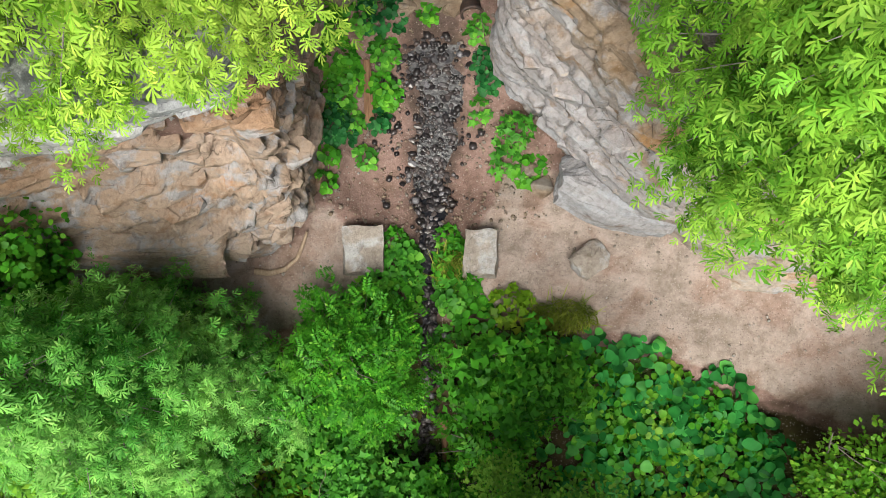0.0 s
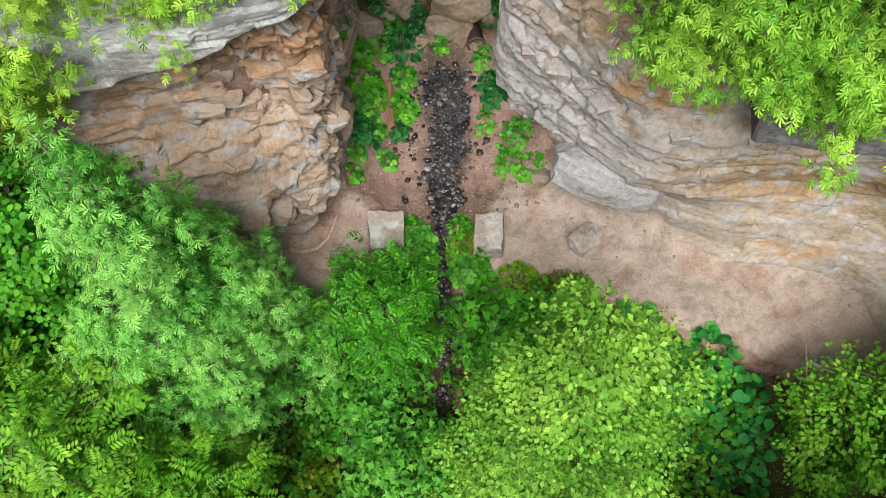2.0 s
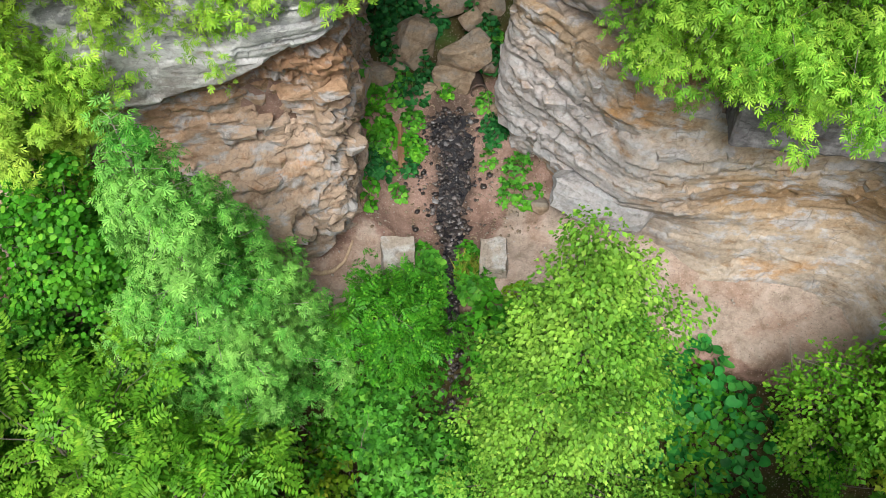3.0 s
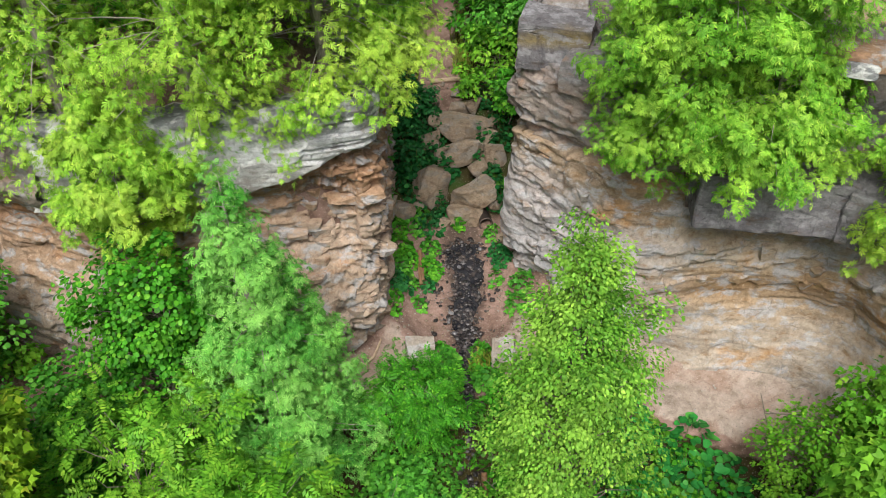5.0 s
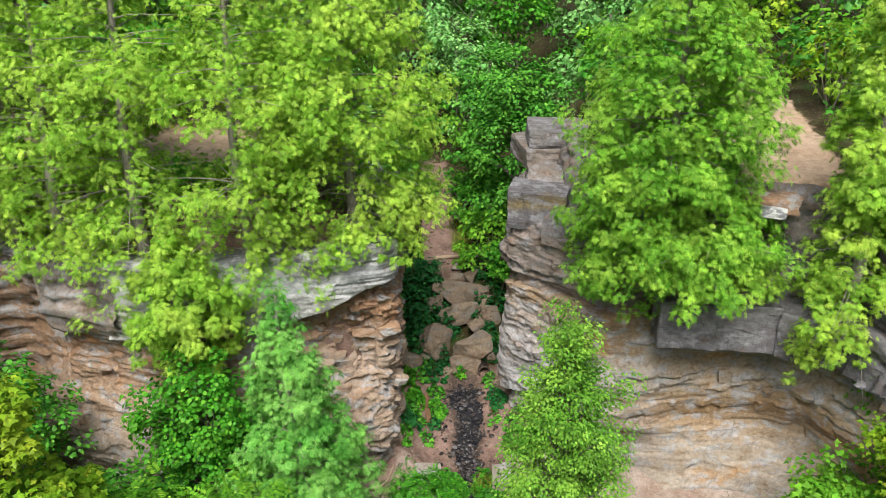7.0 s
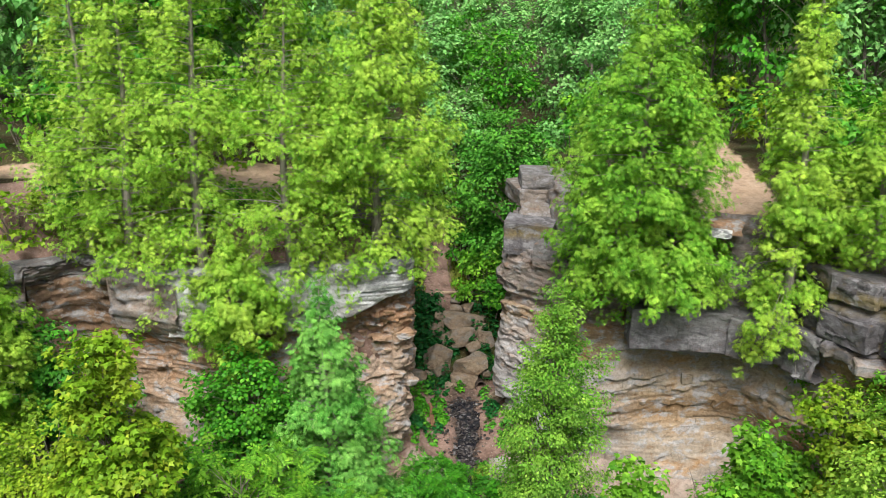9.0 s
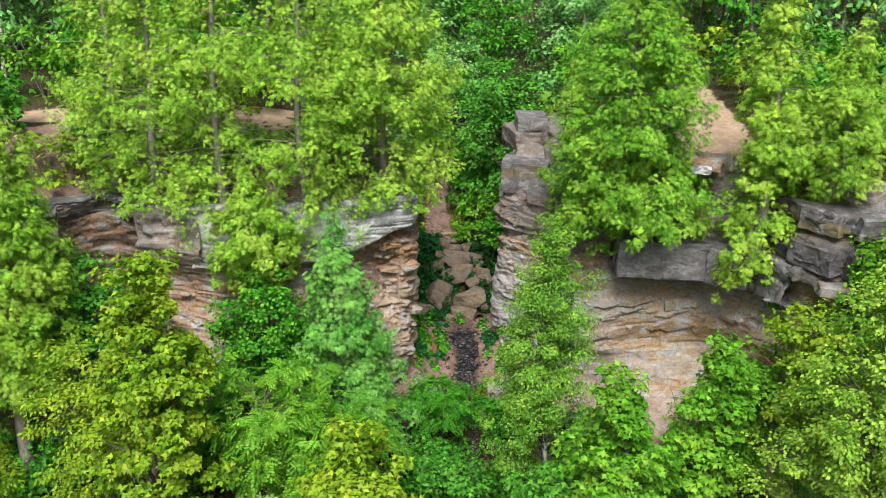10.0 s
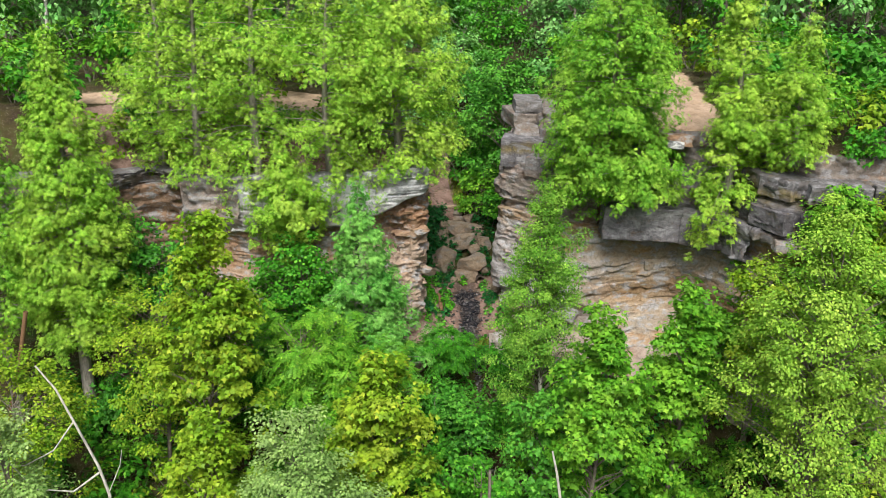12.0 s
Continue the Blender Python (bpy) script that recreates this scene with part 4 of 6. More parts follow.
def broadleaf(name, x, y, z, height, radius, seed, material, label, clumps=60, per=90, size=0.13, template=None, crown_low=0.25,
              bark=None, clump_r=0.5, flat=0.62, kind_word="tree", group="", lean=(0, 0), stems=1, trunk_r=0.014, droop=0.5, cone=0.0, sides=5):
    """A broad-leaved tree or bush: trunk, limbs that fork to each tuft, tufts of leaves with gaps between them."""
    rng = np.random.default_rng(seed)
    top = root(name, x, y, z)
    tmpl = template or DIAMOND
    k = np.linspace(0, 1, 9)
    paths, radii, axes = [], [], []
    for s in range(stems):
        off = rng.uniform(-0.15, 0.15, 2) * (stems - 1)
        ax = np.stack([off[0] * k * 3 + lean[0] * height * k + 0.016 * height * np.sin(4 * k + seed + s), off[1] * k * 3 + lean[1] * height * k + 0.016 * height * np.cos(3 * k + seed), k * height * 0.92 - 0.3], 1)
        axes.append(ax)
        paths.append(ax)
        radii.append((0.75 * trunk_r * height + 0.012, 0.008))
    parts = []
    mid, half = height * (1 + crown_low) / 2, height * (1 - crown_low) / 2
    for c in range(clumps):
        u = unit(rng, 1)[0]
        if u[2] < -0.2 and rng.uniform() < 0.5:
            u[2] = -u[2]
        r = rng.uniform(0.02, 1.0) ** 0.45
        cc = np.array([u[0] * radius * r, u[1] * radius * r, mid + u[2] * half * r])
        if cone and c < 0.1 * clumps:
            cc = np.array([*rng.uniform(-0.12, 0.12, 2) * radius, height * rng.uniform(0.84, 1.0)])
        cc[:2] *= 1 - cone * np.clip((cc[2] / height - crown_low) / (1 - crown_low), 0, 1)
        cc[:2] += np.array(lean) * cc[2]
        cc += rng.normal(0, 0.09, 3) * radius
        ax = axes[c % stems]
        hz = np.clip((cc[2] - 0.35 * np.hypot(cc[0], cc[1]) - 0.05 * height) / (0.92 * height), 0.05, 0.95)
        st = np.array([np.interp(hz, k, ax[:, i]) for i in range(3)])
        f = np.linspace(0, 1, 5 if sides > 3 else 3)[:, None]
        limb = st + (cc - st) * f + UP * (0.18 * np.linalg.norm(cc - st) * (f - f * f)) + rng.normal(0, 0.02, (len(f), 3)) * radius * (f > 0)
        paths.append(limb)
        radii.append((0.0018 * height + 0.004, 0.002))
        parts.append(clump(rng, cc, clump_r * rng.uniform(0.65, 1.35), u, int(per * rng.uniform(0.6, 1.4)), size, flat, droop, 0.75, 0.48))
    v, f = tube(paths[:stems], radii[:stems], sides + 2)
    mesh_object("trunk" if kind_word == "tree" else "stem", v, f, bark or BARK_GREY, top, smooth=True)
    v, f = tube(paths[stems:], radii[stems:], sides)
    mesh_object("bough" if kind_word == "tree" else "branching", v, f, BARK_GREY, top, smooth=True)
    C, N, H, S = (np.concatenate(c) for c in zip(*parts))
    leaves("crown" if kind_word == "tree" else "foliage", C, N, H, S, tmpl, material, top)
    return tagged(top, label, kind_word, group)


def herb(name, x, y, r, n, size, template, material, label, seed, high=0.3, category="plant", group="", ry=None):
    """A low plant: leaves on short stalks from the soil over a patch."""
    rng = np.random.default_rng(seed)
    top = root(name, x, y, ground_z(x, y))
    a, q = rng.uniform(0, 2 * math.pi, n), np.sqrt(rng.uniform(0, 1, n))
    px, py = np.cos(a) * q * r, np.sin(a) * q * (ry or r)
    gz = land(px + x, py + y) - top.location.z
    h = rng.uniform(0.25, 1.0, n) * high * (1.15 - q)
    C = np.stack([px, py, gz + h], 1)
    out = np.stack([np.cos(a), np.sin(a), 0 * a], 1)
    paths = [[(cx * 0.85, cy * 0.85, g), (cx * 0.95, cy * 0.95, g + hh * 0.7), (cx, cy, g + hh)] for (cx, cy, _), g, hh in list(zip(C, gz, h))[::3]]
    v, f = tube(paths, [(0.008, 0.004)] * len(paths), 3)
    tagged(mesh_object("stalk", v, f, STALK, top), kind="stuff")
    leaves("foliage", C, UP + 0.35 * out + rng.normal(0, 0.3, (n, 3)), out + rng.normal(0, 0.7, (n, 3)), size * rng.uniform(0.6, 1.25, n), template, material, top)
    return tagged(top, label, category, group)


def grass(x, y, r, n, high, seed, label, ry=None):
    rng = np.random.default_rng(seed)
    top = root("grass_tuft", x, y, ground_z(x, y))
    a, q = rng.uniform(0, 2 * math.pi, n), np.sqrt(rng.uniform(0, 1, n))
    px, py = np.cos(a) * q * r, np.sin(a) * q * (ry or r)
    C = np.stack([px, py, land(px + x, py + y) - top.location.z], 1)
    out = np.stack([np.cos(a), np.sin(a), 0 * a], 1) * rng.uniform(0.2, 1.3, n)[:, None] + rng.normal(0, 0.4, (n, 3)) * np.array([1, 1, 0])
    leaves("blades", C, out + UP * 0.4, UP + out * 0.9, high * rng.uniform(0.6, 1.3, n), BLADE, GRASS, top)
    return tagged(top, label, "grass", kind="stuff")


# cedars on the cliff tops
SANDY = (-7.65, 5.4, 10.75, 1.15, 3.4, 0.8)
TOPS = "cedars on the cliff top"
YG = "thin yellow-green cedar with a bare grey trunk"
cedar("cedar_tree", -3.7, 5.9, 7.8, 11.0, 2.85, 21, CEDAR_SUN, "dense yellow-green cedar overhanging the pale cap rock", 17000, low=0.0, group=TOPS, hang=0.4, lean=(0, -0.08), even=1.0)
cedar("cedar_tree", -6.5, 4.8, 7.3, 9.5, 2.5, 28, CEDAR_SUN, "bushy yellow-green cedar above the pale cap rock", 9000, low=0.0, bare=0.15, group=TOPS, hang=0.9, lean=(0, -0.10), opening=SANDY)
cedar("cedar_tree", -9.4, 4.7, 7.2, 11.5, 2.5, 22, CEDAR_SUN, YG, 11000, low=0.0, bare=0.3, group=TOPS, hang=1.4, opening=SANDY)
cedar("cedar_tree", -11.9, 5.4, 7.2, 10.5, 2.4, 23, CEDAR_SUN, YG, 9500, low=0.02, bare=0.35, group=TOPS, hang=0.3)
cedar("cedar_tree", -13.6, 6.4, 7.4, 11.0, 2.2, 24, CEDAR_SUN, YG, 7000, low=0.0, bare=0.45, group=TOPS)
cedar("cedar_tree", 4.85, 4.55, 6.3, 10.6, 2.7, 25, CEDAR_MID, "conical green cedar with yellow tips on a rock ledge", 21000, low=0.0, group=TOPS, tip=2.0, hang=0.2, lean=(0, -0.17), even=1.0)
cedar("cedar_tree", 6.2, 3.2, 6.3, 4.2, 2.2, 27, CEDAR_MID, "low bushy cedar hanging over the dark cap block", 7500, low=0.14, group=TOPS, hang=0.0)
cedar("cedar_tree", 9.3, 1.7, 6.2, 11.5, 2.15, 26, CEDAR_SUN, "thin cedar with a bare grey upper trunk at the cliff edge", 12500, low=0.0, bare=0.3, group=TOPS, hang=1.6, tip=0.95)
cedar("cedar_tree", -8.3, 3.75, 4.8, 4.2, 1.5, 63, CEDAR_SUN, "bushy cedar growing out of the cliff edge", 9000, low=0.0, group=TOPS, hang=0.3, lean=(0, -0.12), tip=2.2)
cedar("cedar_tree", 11.2, 0.6, 8.8, 6.0, 1.5, 20, CEDAR_SUN, "yellowish young cedar on the cliff top", 4500, low=0.0, group=TOPS)
cedar("cedar_tree", -16.0, 0.9, ground_z(-16.0, 0.9), 13.8 - ground_z(-16.0, 0.9), 2.1, 29, CEDAR_SUN, "tall dense yellow-green cedar below the cliff", 24000, low=0.25, tip=2.2, even=1.0)
cedar("cedar_tree", -19.2, 1.2, ground_z(-19.2, 1.2), 12.6 - ground_z(-19.2, 1.2), 2.4, 64, CEDAR_MID, "tall dense green cedar below the cliff", 12000, low=0.3, tip=2.2)
# below the cliff
LOW = "trees below the cliff"


def below(make, name, x, y, top_z, *rest, **named):
    z = ground_z(x, y)
    return make(name, x, y, z, top_z - z, *rest, **named)


below(cedar, "cedar_tree", -5.2, 1.2, 8.3, 2.6, 31, CEDAR_BLUE, "fresh green cedar standing below the cliff", 18500, low=0.08, group=LOW, tip=1.2, even=0.5)
below(broadleaf, "birch_tree", 1.4, -1.8, 8.35, 2.4, 32, LEAF_BIRCH, "bright green young birch with a pale trunk", 280, 190, 0.08, bark=BARK_BIRCH, clump_r=0.42, crown_low=0.14, group=LOW, droop=1.2, cone=0.6)
below(broadleaf, "rowan_bush", -1.75, 2.0, 1.2, 1.45, 33, LEAF_MAPLE, "round leafy green rowan sapling beside the stream", 80, 24, 0.27, FEATHER, crown_low=0.15, clump_r=0.33, kind_word="bush", stems=3)
below(broadleaf, "maple_bush", 1.5, 1.7, 0.6, 1.05, 41, LEAF_MAPLE, "deep green maple sapling beside the stream", 50, 60, 0.14, LOBED, crown_low=0.1, clump_r=0.33, kind_word="bush", stems=3)
below(broadleaf, "maple_tree", -10.3, -3.3, 8.2, 2.6, 34, LEAF_YELLOW, "yellowing maple below the cliff", 180, 80, 0.17, LOBED, clump_r=0.42, crown_low=0.15, group=LOW, cone=0.5)
below(broadleaf, "maple_tree", -4.6, -5.4, 4.1, 2.4, 35, LEAF_YELLOW, "yellow-green maple below the cliff", 150, 80, 0.17, LOBED, clump_r=0.42, crown_low=0.15, group=LOW, cone=0.5)
below(broadleaf, "maple_tree", 2.8, -5.6, 5.3, 2.5, 36, LEAF_BRIGHT, "fresh green maple below the cliff", 170, 80, 0.17, LOBED, clump_r=0.42, crown_low=0.15, group=LOW, cone=0.4)
below(broadleaf, "maple_tree", 6.0, -4.4, 5.7, 1.9, 43, LEAF_BRIGHT, "fresh green maple below the cliff", 120, 76, 0.17, LOBED, clump_r=0.4, crown_low=0.15, group=LOW, cone=0.5)
below(broadleaf, "willow_tree", -6.8, -9.2, 4.0, 2.8, 37, LEAF_PALE, "pale grey-green willow below the cliff", 160, 170, 0.1, clump_r=0.45, group=LOW, droop=0.9, cone=0.3)
below(broadleaf, "willow_tree", -14.6, -9.5, 4.8, 2.0, 44, LEAF_PALE, "pale grey-green willow below the cliff", 80, 150, 0.1, clump_r=0.45, group=LOW, droop=0.9, cone=0.3)
below(broadleaf, "ash_tree", 9.3, -7.2, 9.3, 3.5, 38, LEAF_PALE_GREEN, "broad light green ash below the cliff", 330, 150, 0.11, clump_r=0.5, crown_low=0.15, group=LOW, droop=0.8, cone=0.35)
below(broadleaf, "sumac_tree", -7.3, -1.5, 4.3, 2.3, 39, LEAF_BRIGHT, "sumac with feathery leaves below the cliff", 80, 24, 0.42, FEATHER, clump_r=0.55, group=LOW)
below(broadleaf, "sumac_tree", -5.0, -2.6, 3.2, 2.0, 46, LEAF_BRIGHT, "sumac with feathery leaves below the cliff", 70, 24, 0.42, FEATHER, clump_r=0.55, group=LOW)
below(broadleaf, "linden_tree", -7.8, 2.3, 5.3, 2.0, 40, LEAF_MAPLE, "deep green leafy tree against the rusty rock", 150, 76, 0.12, OVAL, crown_low=0.05, clump_r=0.42, group=LOW, stems=2)
below(broadleaf, "linden_tree", -9.8, 1.0, 2.6, 2.0, 47, LEAF_DEEP, "deep green leafy tree against the rusty rock", 90, 64, 0.12, OVAL, crown_low=0.05, clump_r=0.42, group=LOW, stems=2)
below(broadleaf, "linden_tree", -13.0, 2.6, 5.6, 1.5, 58, LEAF_DEEP, "dark leafy tree before the hollow in the rock", 80, 64, 0.12, OVAL, crown_low=0.15, clump_r=0.42, group=LOW, stems=2)
below(broadleaf, "hazel_bush", 7.6, -0.6, 2.3, 1.4, 42, LEAF_BRIGHT, "open green hazel bush beside the gravel path", 60, 60, 0.11, crown_low=0.05, clump_r=0.38, kind_word="bush", stems=4)
below(broadleaf, "hazel_bush", 8.7, -0.7, 4.2, 1.3, 62, LEAF_BRIGHT, "fresh green hazel at the foot of the cliff", 80, 60, 0.15, LOBED, crown_low=0.2, clump_r=0.4, kind_word="bush", stems=2)
below(broadleaf, "hazel_bush", 10.0, -1.9, 6.4, 1.6, 48, LEAF_YELLOW, "yellow-green hazel at the foot of the cliff", 90, 60, 0.15, LOBED, crown_low=0.3, clump_r=0.4, kind_word="bush", stems=2)
below(broadleaf, "birch_tree", -12.6, -1.5, 5.2, 2.3, 49, LEAF_YELLOW, "yellow-green young birch below the cliff", 110, 110, 0.12, clump_r=0.45, crown_low=0.1, group=LOW)
below(broadleaf, "birch_tree", -16.8, -4.0, 4.4, 2.4, 59, LEAF_YELLOW, "yellow-green young birch below the cliff", 110, 110, 0.12, clump_r=0.45, crown_low=0.1, group=LOW)
below(broadleaf, "hazel_bush", 13.4, -2.6, 7.6, 1.3, 66, LEAF_YELLOW, "yellow-green hazel at the foot of the dark rock", 70, 60, 0.15, LOBED, crown_low=0.3, clump_r=0.42, kind_word="bush", stems=2)
below(broadleaf, "hazel_bush", 11.5, -2.3, 7.6, 1.3, 65, LEAF_BRIGHT, "green hazel at the foot of the dark rock", 80, 60, 0.15, LOBED, crown_low=0.25, clump_r=0.42, kind_word="bush", stems=2)
below(broadleaf, "maple_tree", 14.0, -3.6, 7.0, 2.2, 45, LEAF_BRIGHT, "fresh green maple at the cliff foot", 110, 66, 0.17, LOBED, clump_r=0.42, group=LOW)
below(broadleaf, "maple_tree", -9.8, -6.6, 2.6, 2.4, 57, LEAF_YELLOW, "yellow-green maple below the cliff", 110, 66, 0.17, LOBED, clump_r=0.42, group=LOW, crown_low=0.1, cone=0.3)

below(broadleaf, "maple_bush", 1.3, -4.4, 2.6, 1.6, 67, LEAF_DEEP, "leafy green maple sapling below the birch", 70, 56, 0.16, LOBED, crown_low=0.05, clump_r=0.42, kind_word="bush", stems=3)
below(broadleaf, "maple_bush", -1.3, -5.4, 0.2, 1.5, 68, LEAF_MAPLE, "leafy green maple sapling beside the stream", 70, 56, 0.16, LOBED, crown_low=0.05, clump_r=0.42, kind_word="bush", stems=3)
below(broadleaf, "maple_bush", -1.1, -0.9, -0.3, 1.25, 69, LEAF_DEEP, "dark green maple sapling over the stream", 60, 56, 0.15, LOBED, crown_low=0.05, clump_r=0.4, kind_word="bush", stems=3)
below(broadleaf, "maple_bush", -1.9, 0.4, -0.3, 1.1, 71, LEAF_DEEP, "dark green maple sapling behind the rowan", 50, 56, 0.15, LOBED, crown_low=0.05, clump_r=0.4, kind_word="bush", stems=3)
below(broadleaf, "hazel_bush", 12.3, -1.7, 8.9, 1.25, 70, LEAF_BRIGHT, "fresh green hazel before the dark rock", 120, 66, 0.15, LOBED, crown_low=0.45, clump_r=0.42, kind_word="bush", stems=2)

below(broadleaf, "hazel_bush", 14.3, -2.0, 8.8, 1.4, 72, LEAF_YELLOW, "yellow-green hazel before the dark rock", 120, 60, 0.15, LOBED, crown_low=0.35, clump_r=0.45, kind_word="bush", stems=3)
below(broadleaf, "hazel_bush", -14.4, 2.4, 6.6, 1.5, 73, LEAF_DEEP, "dark hazel before the hollow in the rock", 110, 50, 0.15, LOBED, crown_low=0.1, clump_r=0.45, kind_word="bush", stems=3)

# broad blue-green leaves along the path's edge
for k, (bx, by, br, n) in enumerate([(2.9, 2.0, 0.75, 80), (3.9, 1.9, 0.7, 80), (4.6, 1.2, 0.8, 90), (5.5, 1.5, 0.6, 70), (5.3, 0.6, 0.6, 60), (3.5, 0.9, 0.8, 80), (4.3, 0.2, 0.8, 80), (3.0, 0.0, 0.7, 60), (6.2, 0.7, 0.6, 60), (6.2, -0.2, 0.6, 50), (2.3, 1.0, 0.6, 50), (5.2, -0.5, 0.7, 60), (6.7, 0.1, 0.6, 50), (6.1, -0.9, 0.7, 60), (4.3, -0.8, 0.7, 60)]):
    herb("burdock_plant", bx, by, br, n, 0.21, HEART, LEAF_TEAL, "broad blue-green burdock leaves beside the path", 300 + k, 1.0, group="burdock by the path")

# smaller leaves that close the ground under the burdock
for k, (bx, by, br, n) in enumerate([(3.2, 1.5, 0.9, 260), (4.2, 1.4, 0.9, 260), (5.2, 1.0, 0.8, 240), (3.7, 0.4, 0.9, 260), (4.9, 0.0, 0.8, 240), (5.9, 0.4, 0.7, 200)]):
    herb("nettle_patch", bx, by, br, n, 0.13, HEART, LEAF_BRIGHT if k % 3 == 1 else LEAF_MAPLE, "low green nettles growing between the burdock", 340 + k, 0.8, group="nettles under the burdock")

# undergrowth on the slope: six kinds, repeated
rng = np.random.default_rng(91)
SHRUBS = [("shrub", LEAF_MAPLE, LOBED, 0.18, 22, "leafy green shrub on the forest slope"), ("shrub", LEAF_BRIGHT, DIAMOND, 0.15, 42, "light green shrub on the forest slope"),
          ("shrub", LEAF_DEEP, LOBED, 0.18, 22, "dark green shrub on the forest slope"), ("shrub", LEAF_YELLOW, LOBED, 0.17, 24, "yellowish shrub on the forest slope"),
          ("sumac_shrub", LEAF_MAPLE, FEATHER, 0.36, 9, "feathery sumac shrub on the forest slope"), ("shrub", LEAF_DEEP, HEART, 0.16, 19, "round-leaved dark shrub on the forest slope")]
models = [broadleaf(nm, 0, -12, -8, 1.7, 1.15, 120 + k, mt, lb, 22, per, sz, tp, crown_low=0.05, clump_r=0.36, sides=3, kind_word="bush", group="undergrowth on the slope", stems=3)
          for k, (nm, mt, tp, sz, per, lb) in enumerate(SHRUBS)]
used = set()


def plant_copy(models, which, x, y, s, lift=0.0):
    m = pose(x, y, ground_z(x, y) + lift, rng.uniform(-8, 8), rng.uniform(-8, 8), rng.uniform(0, 360))
    if which not in used:
        used.add(which)
        models[which].matrix_basis = m
        ob = models[which]
    else:
        ob = copy_thing(models[which], m)
    ob.scale = (s, s, s * rng.uniform(0.85, 1.2))
    return ob


for yy in np.arange(-5.2, 2.6, 1.15):
    for xx in np.arange(-18, 14, 1.3):
        px, py = xx + rng.uniform(-0.6, 0.6), yy + rng.uniform(-0.5, 0.5)
        edge = float(np.interp(px, [-14, -7, -6, -3.4, -2.2, -1, 2, 5, 9, 14], [2.2, 2.0, 1.1, 1.2, 2.0, 2.6, 2.4, 1.4, -0.3, -3.4]))
        gap = 0.75 if py > 0.2 else 0.0
        if py > edge or abs(px - float(stream_x(py))) < gap or rng.uniform() < 0.1 or 6.7 < px < 8.6 and py > -0.2 or -0.4 < px < 2.2 and -4.6 < py < -2.4 or 2.2 < px < 6.6 and py > -1.0:
            continue
        pick = int(rng.choice(6, p=[0.26, 0.2, 0.2, 0.08, 0.14, 0.12]))
        plant_copy(models, pick, px, py, rng.uniform(0.65, 1.15) * (1.25 if py < -2 else 1.0))
# bushes on the tops and in the ravine
for px, py, s in [(-5.2, 7.5, 1.2), (-3.2, 8.6, 1.3), (-11, 8.6, 1.3), (-14.5, 7.5, 1.2), (-16, 6.2, 1.3), (-6.0, 10.0, 1.5), (-9.5, 10.2, 1.4), (-12.8, 11.2, 1.5), (-3.4, 11, 1.5), (-13.2, 4.0, 1.2), (-8.6, 6.0, 0.8), (-7.5, 6.2, 0.75), (-9.6, 6.0, 0.8), (-6.5, 6.5, 0.9),
                  (6.2, 7.2, 1.1), (7.0, 9.6, 1.2), (12.2, 7.0, 1.3), (11.6, 4.0, 1.2), (12.6, 2.0, 1.3), (14.5, 1.0, 1.4), (10.8, 1.8, 1.0), (12.3, 10.2, 1.4), (5.6, 9.0, 1.3), (4.6, 12, 1.4), (14.2, 5.4, 1.5), (7.6, 13, 1.3),
                  (11.0, 0.5, 0.8), (11.6, 0.1, 0.8), (12.6, -0.15, 0.9), (13.8, -0.3, 0.9), (15.0, -0.4, 1.0), (13.4, 3.2, 1.4), (15.4, 2.2, 1.4), (13.2, 8.4, 1.5), (16.4, 10.4, 1.7), (18.4, 5.4, 1.7), (19.4, 8.4, 1.7), (-22.5, 9.5, 1.5), (-24.5, 11.0, 1.6), (-23, 7.5, 1.5), (8.0, 15.2, 1.3), (13.8, 13, 1.6), (12.9, 16.5, 1.5), (9.2, 18.0, 1.4), (11.4, 19.2, 1.5), (14.8, 9.4, 1.6), (16.2, 3.4, 1.6), (16.6, 7.2, 1.6), (-7.6, 12.4, 1.6), (-10.4, 13.2, 1.5), (-5.2, 13.6, 1.5), (-15.2, 12.4, 1.6), (-18.6, 7.2, 1.5), (-18.2, 12.6, 1.7), (-20.5, 9.0, 1.2), (-21.5, 12.5, 1.7), (-16.4, 15.2, 1.7), (-12.6, 15.8, 1.7), (-8.6, 15.8, 1.7), (-4.8, 17.0, 1.6), (6.4, 16.4, 1.6), (5.0, 18.4, 1.6), (15.4, 16.2, 1.7), (18.2, 11.2, 1.7), (17.6, 14.6, 1.7),
                  (0.9, 14.5, 1.1), (1.6, 15.4, 1.4), (0.7, 17.4, 1.2), (1.9, 18.0, 1.6), (-2.3, 16.5, 1.0), (-2.6, 19, 1.3), (0.6, 20.5, 1.2), (-2.6, 21.5, 1.4), (1.2, 23, 1.6), (-0.9, 25.5, 1.6), (3.2, 21, 1.6), (-3.6, 24, 1.6)]:
    plant_copy(models, int(rng.choice(6, p=[0.25, 0.25, 0.25, 0.1, 0.05, 0.1])), px, py, s)

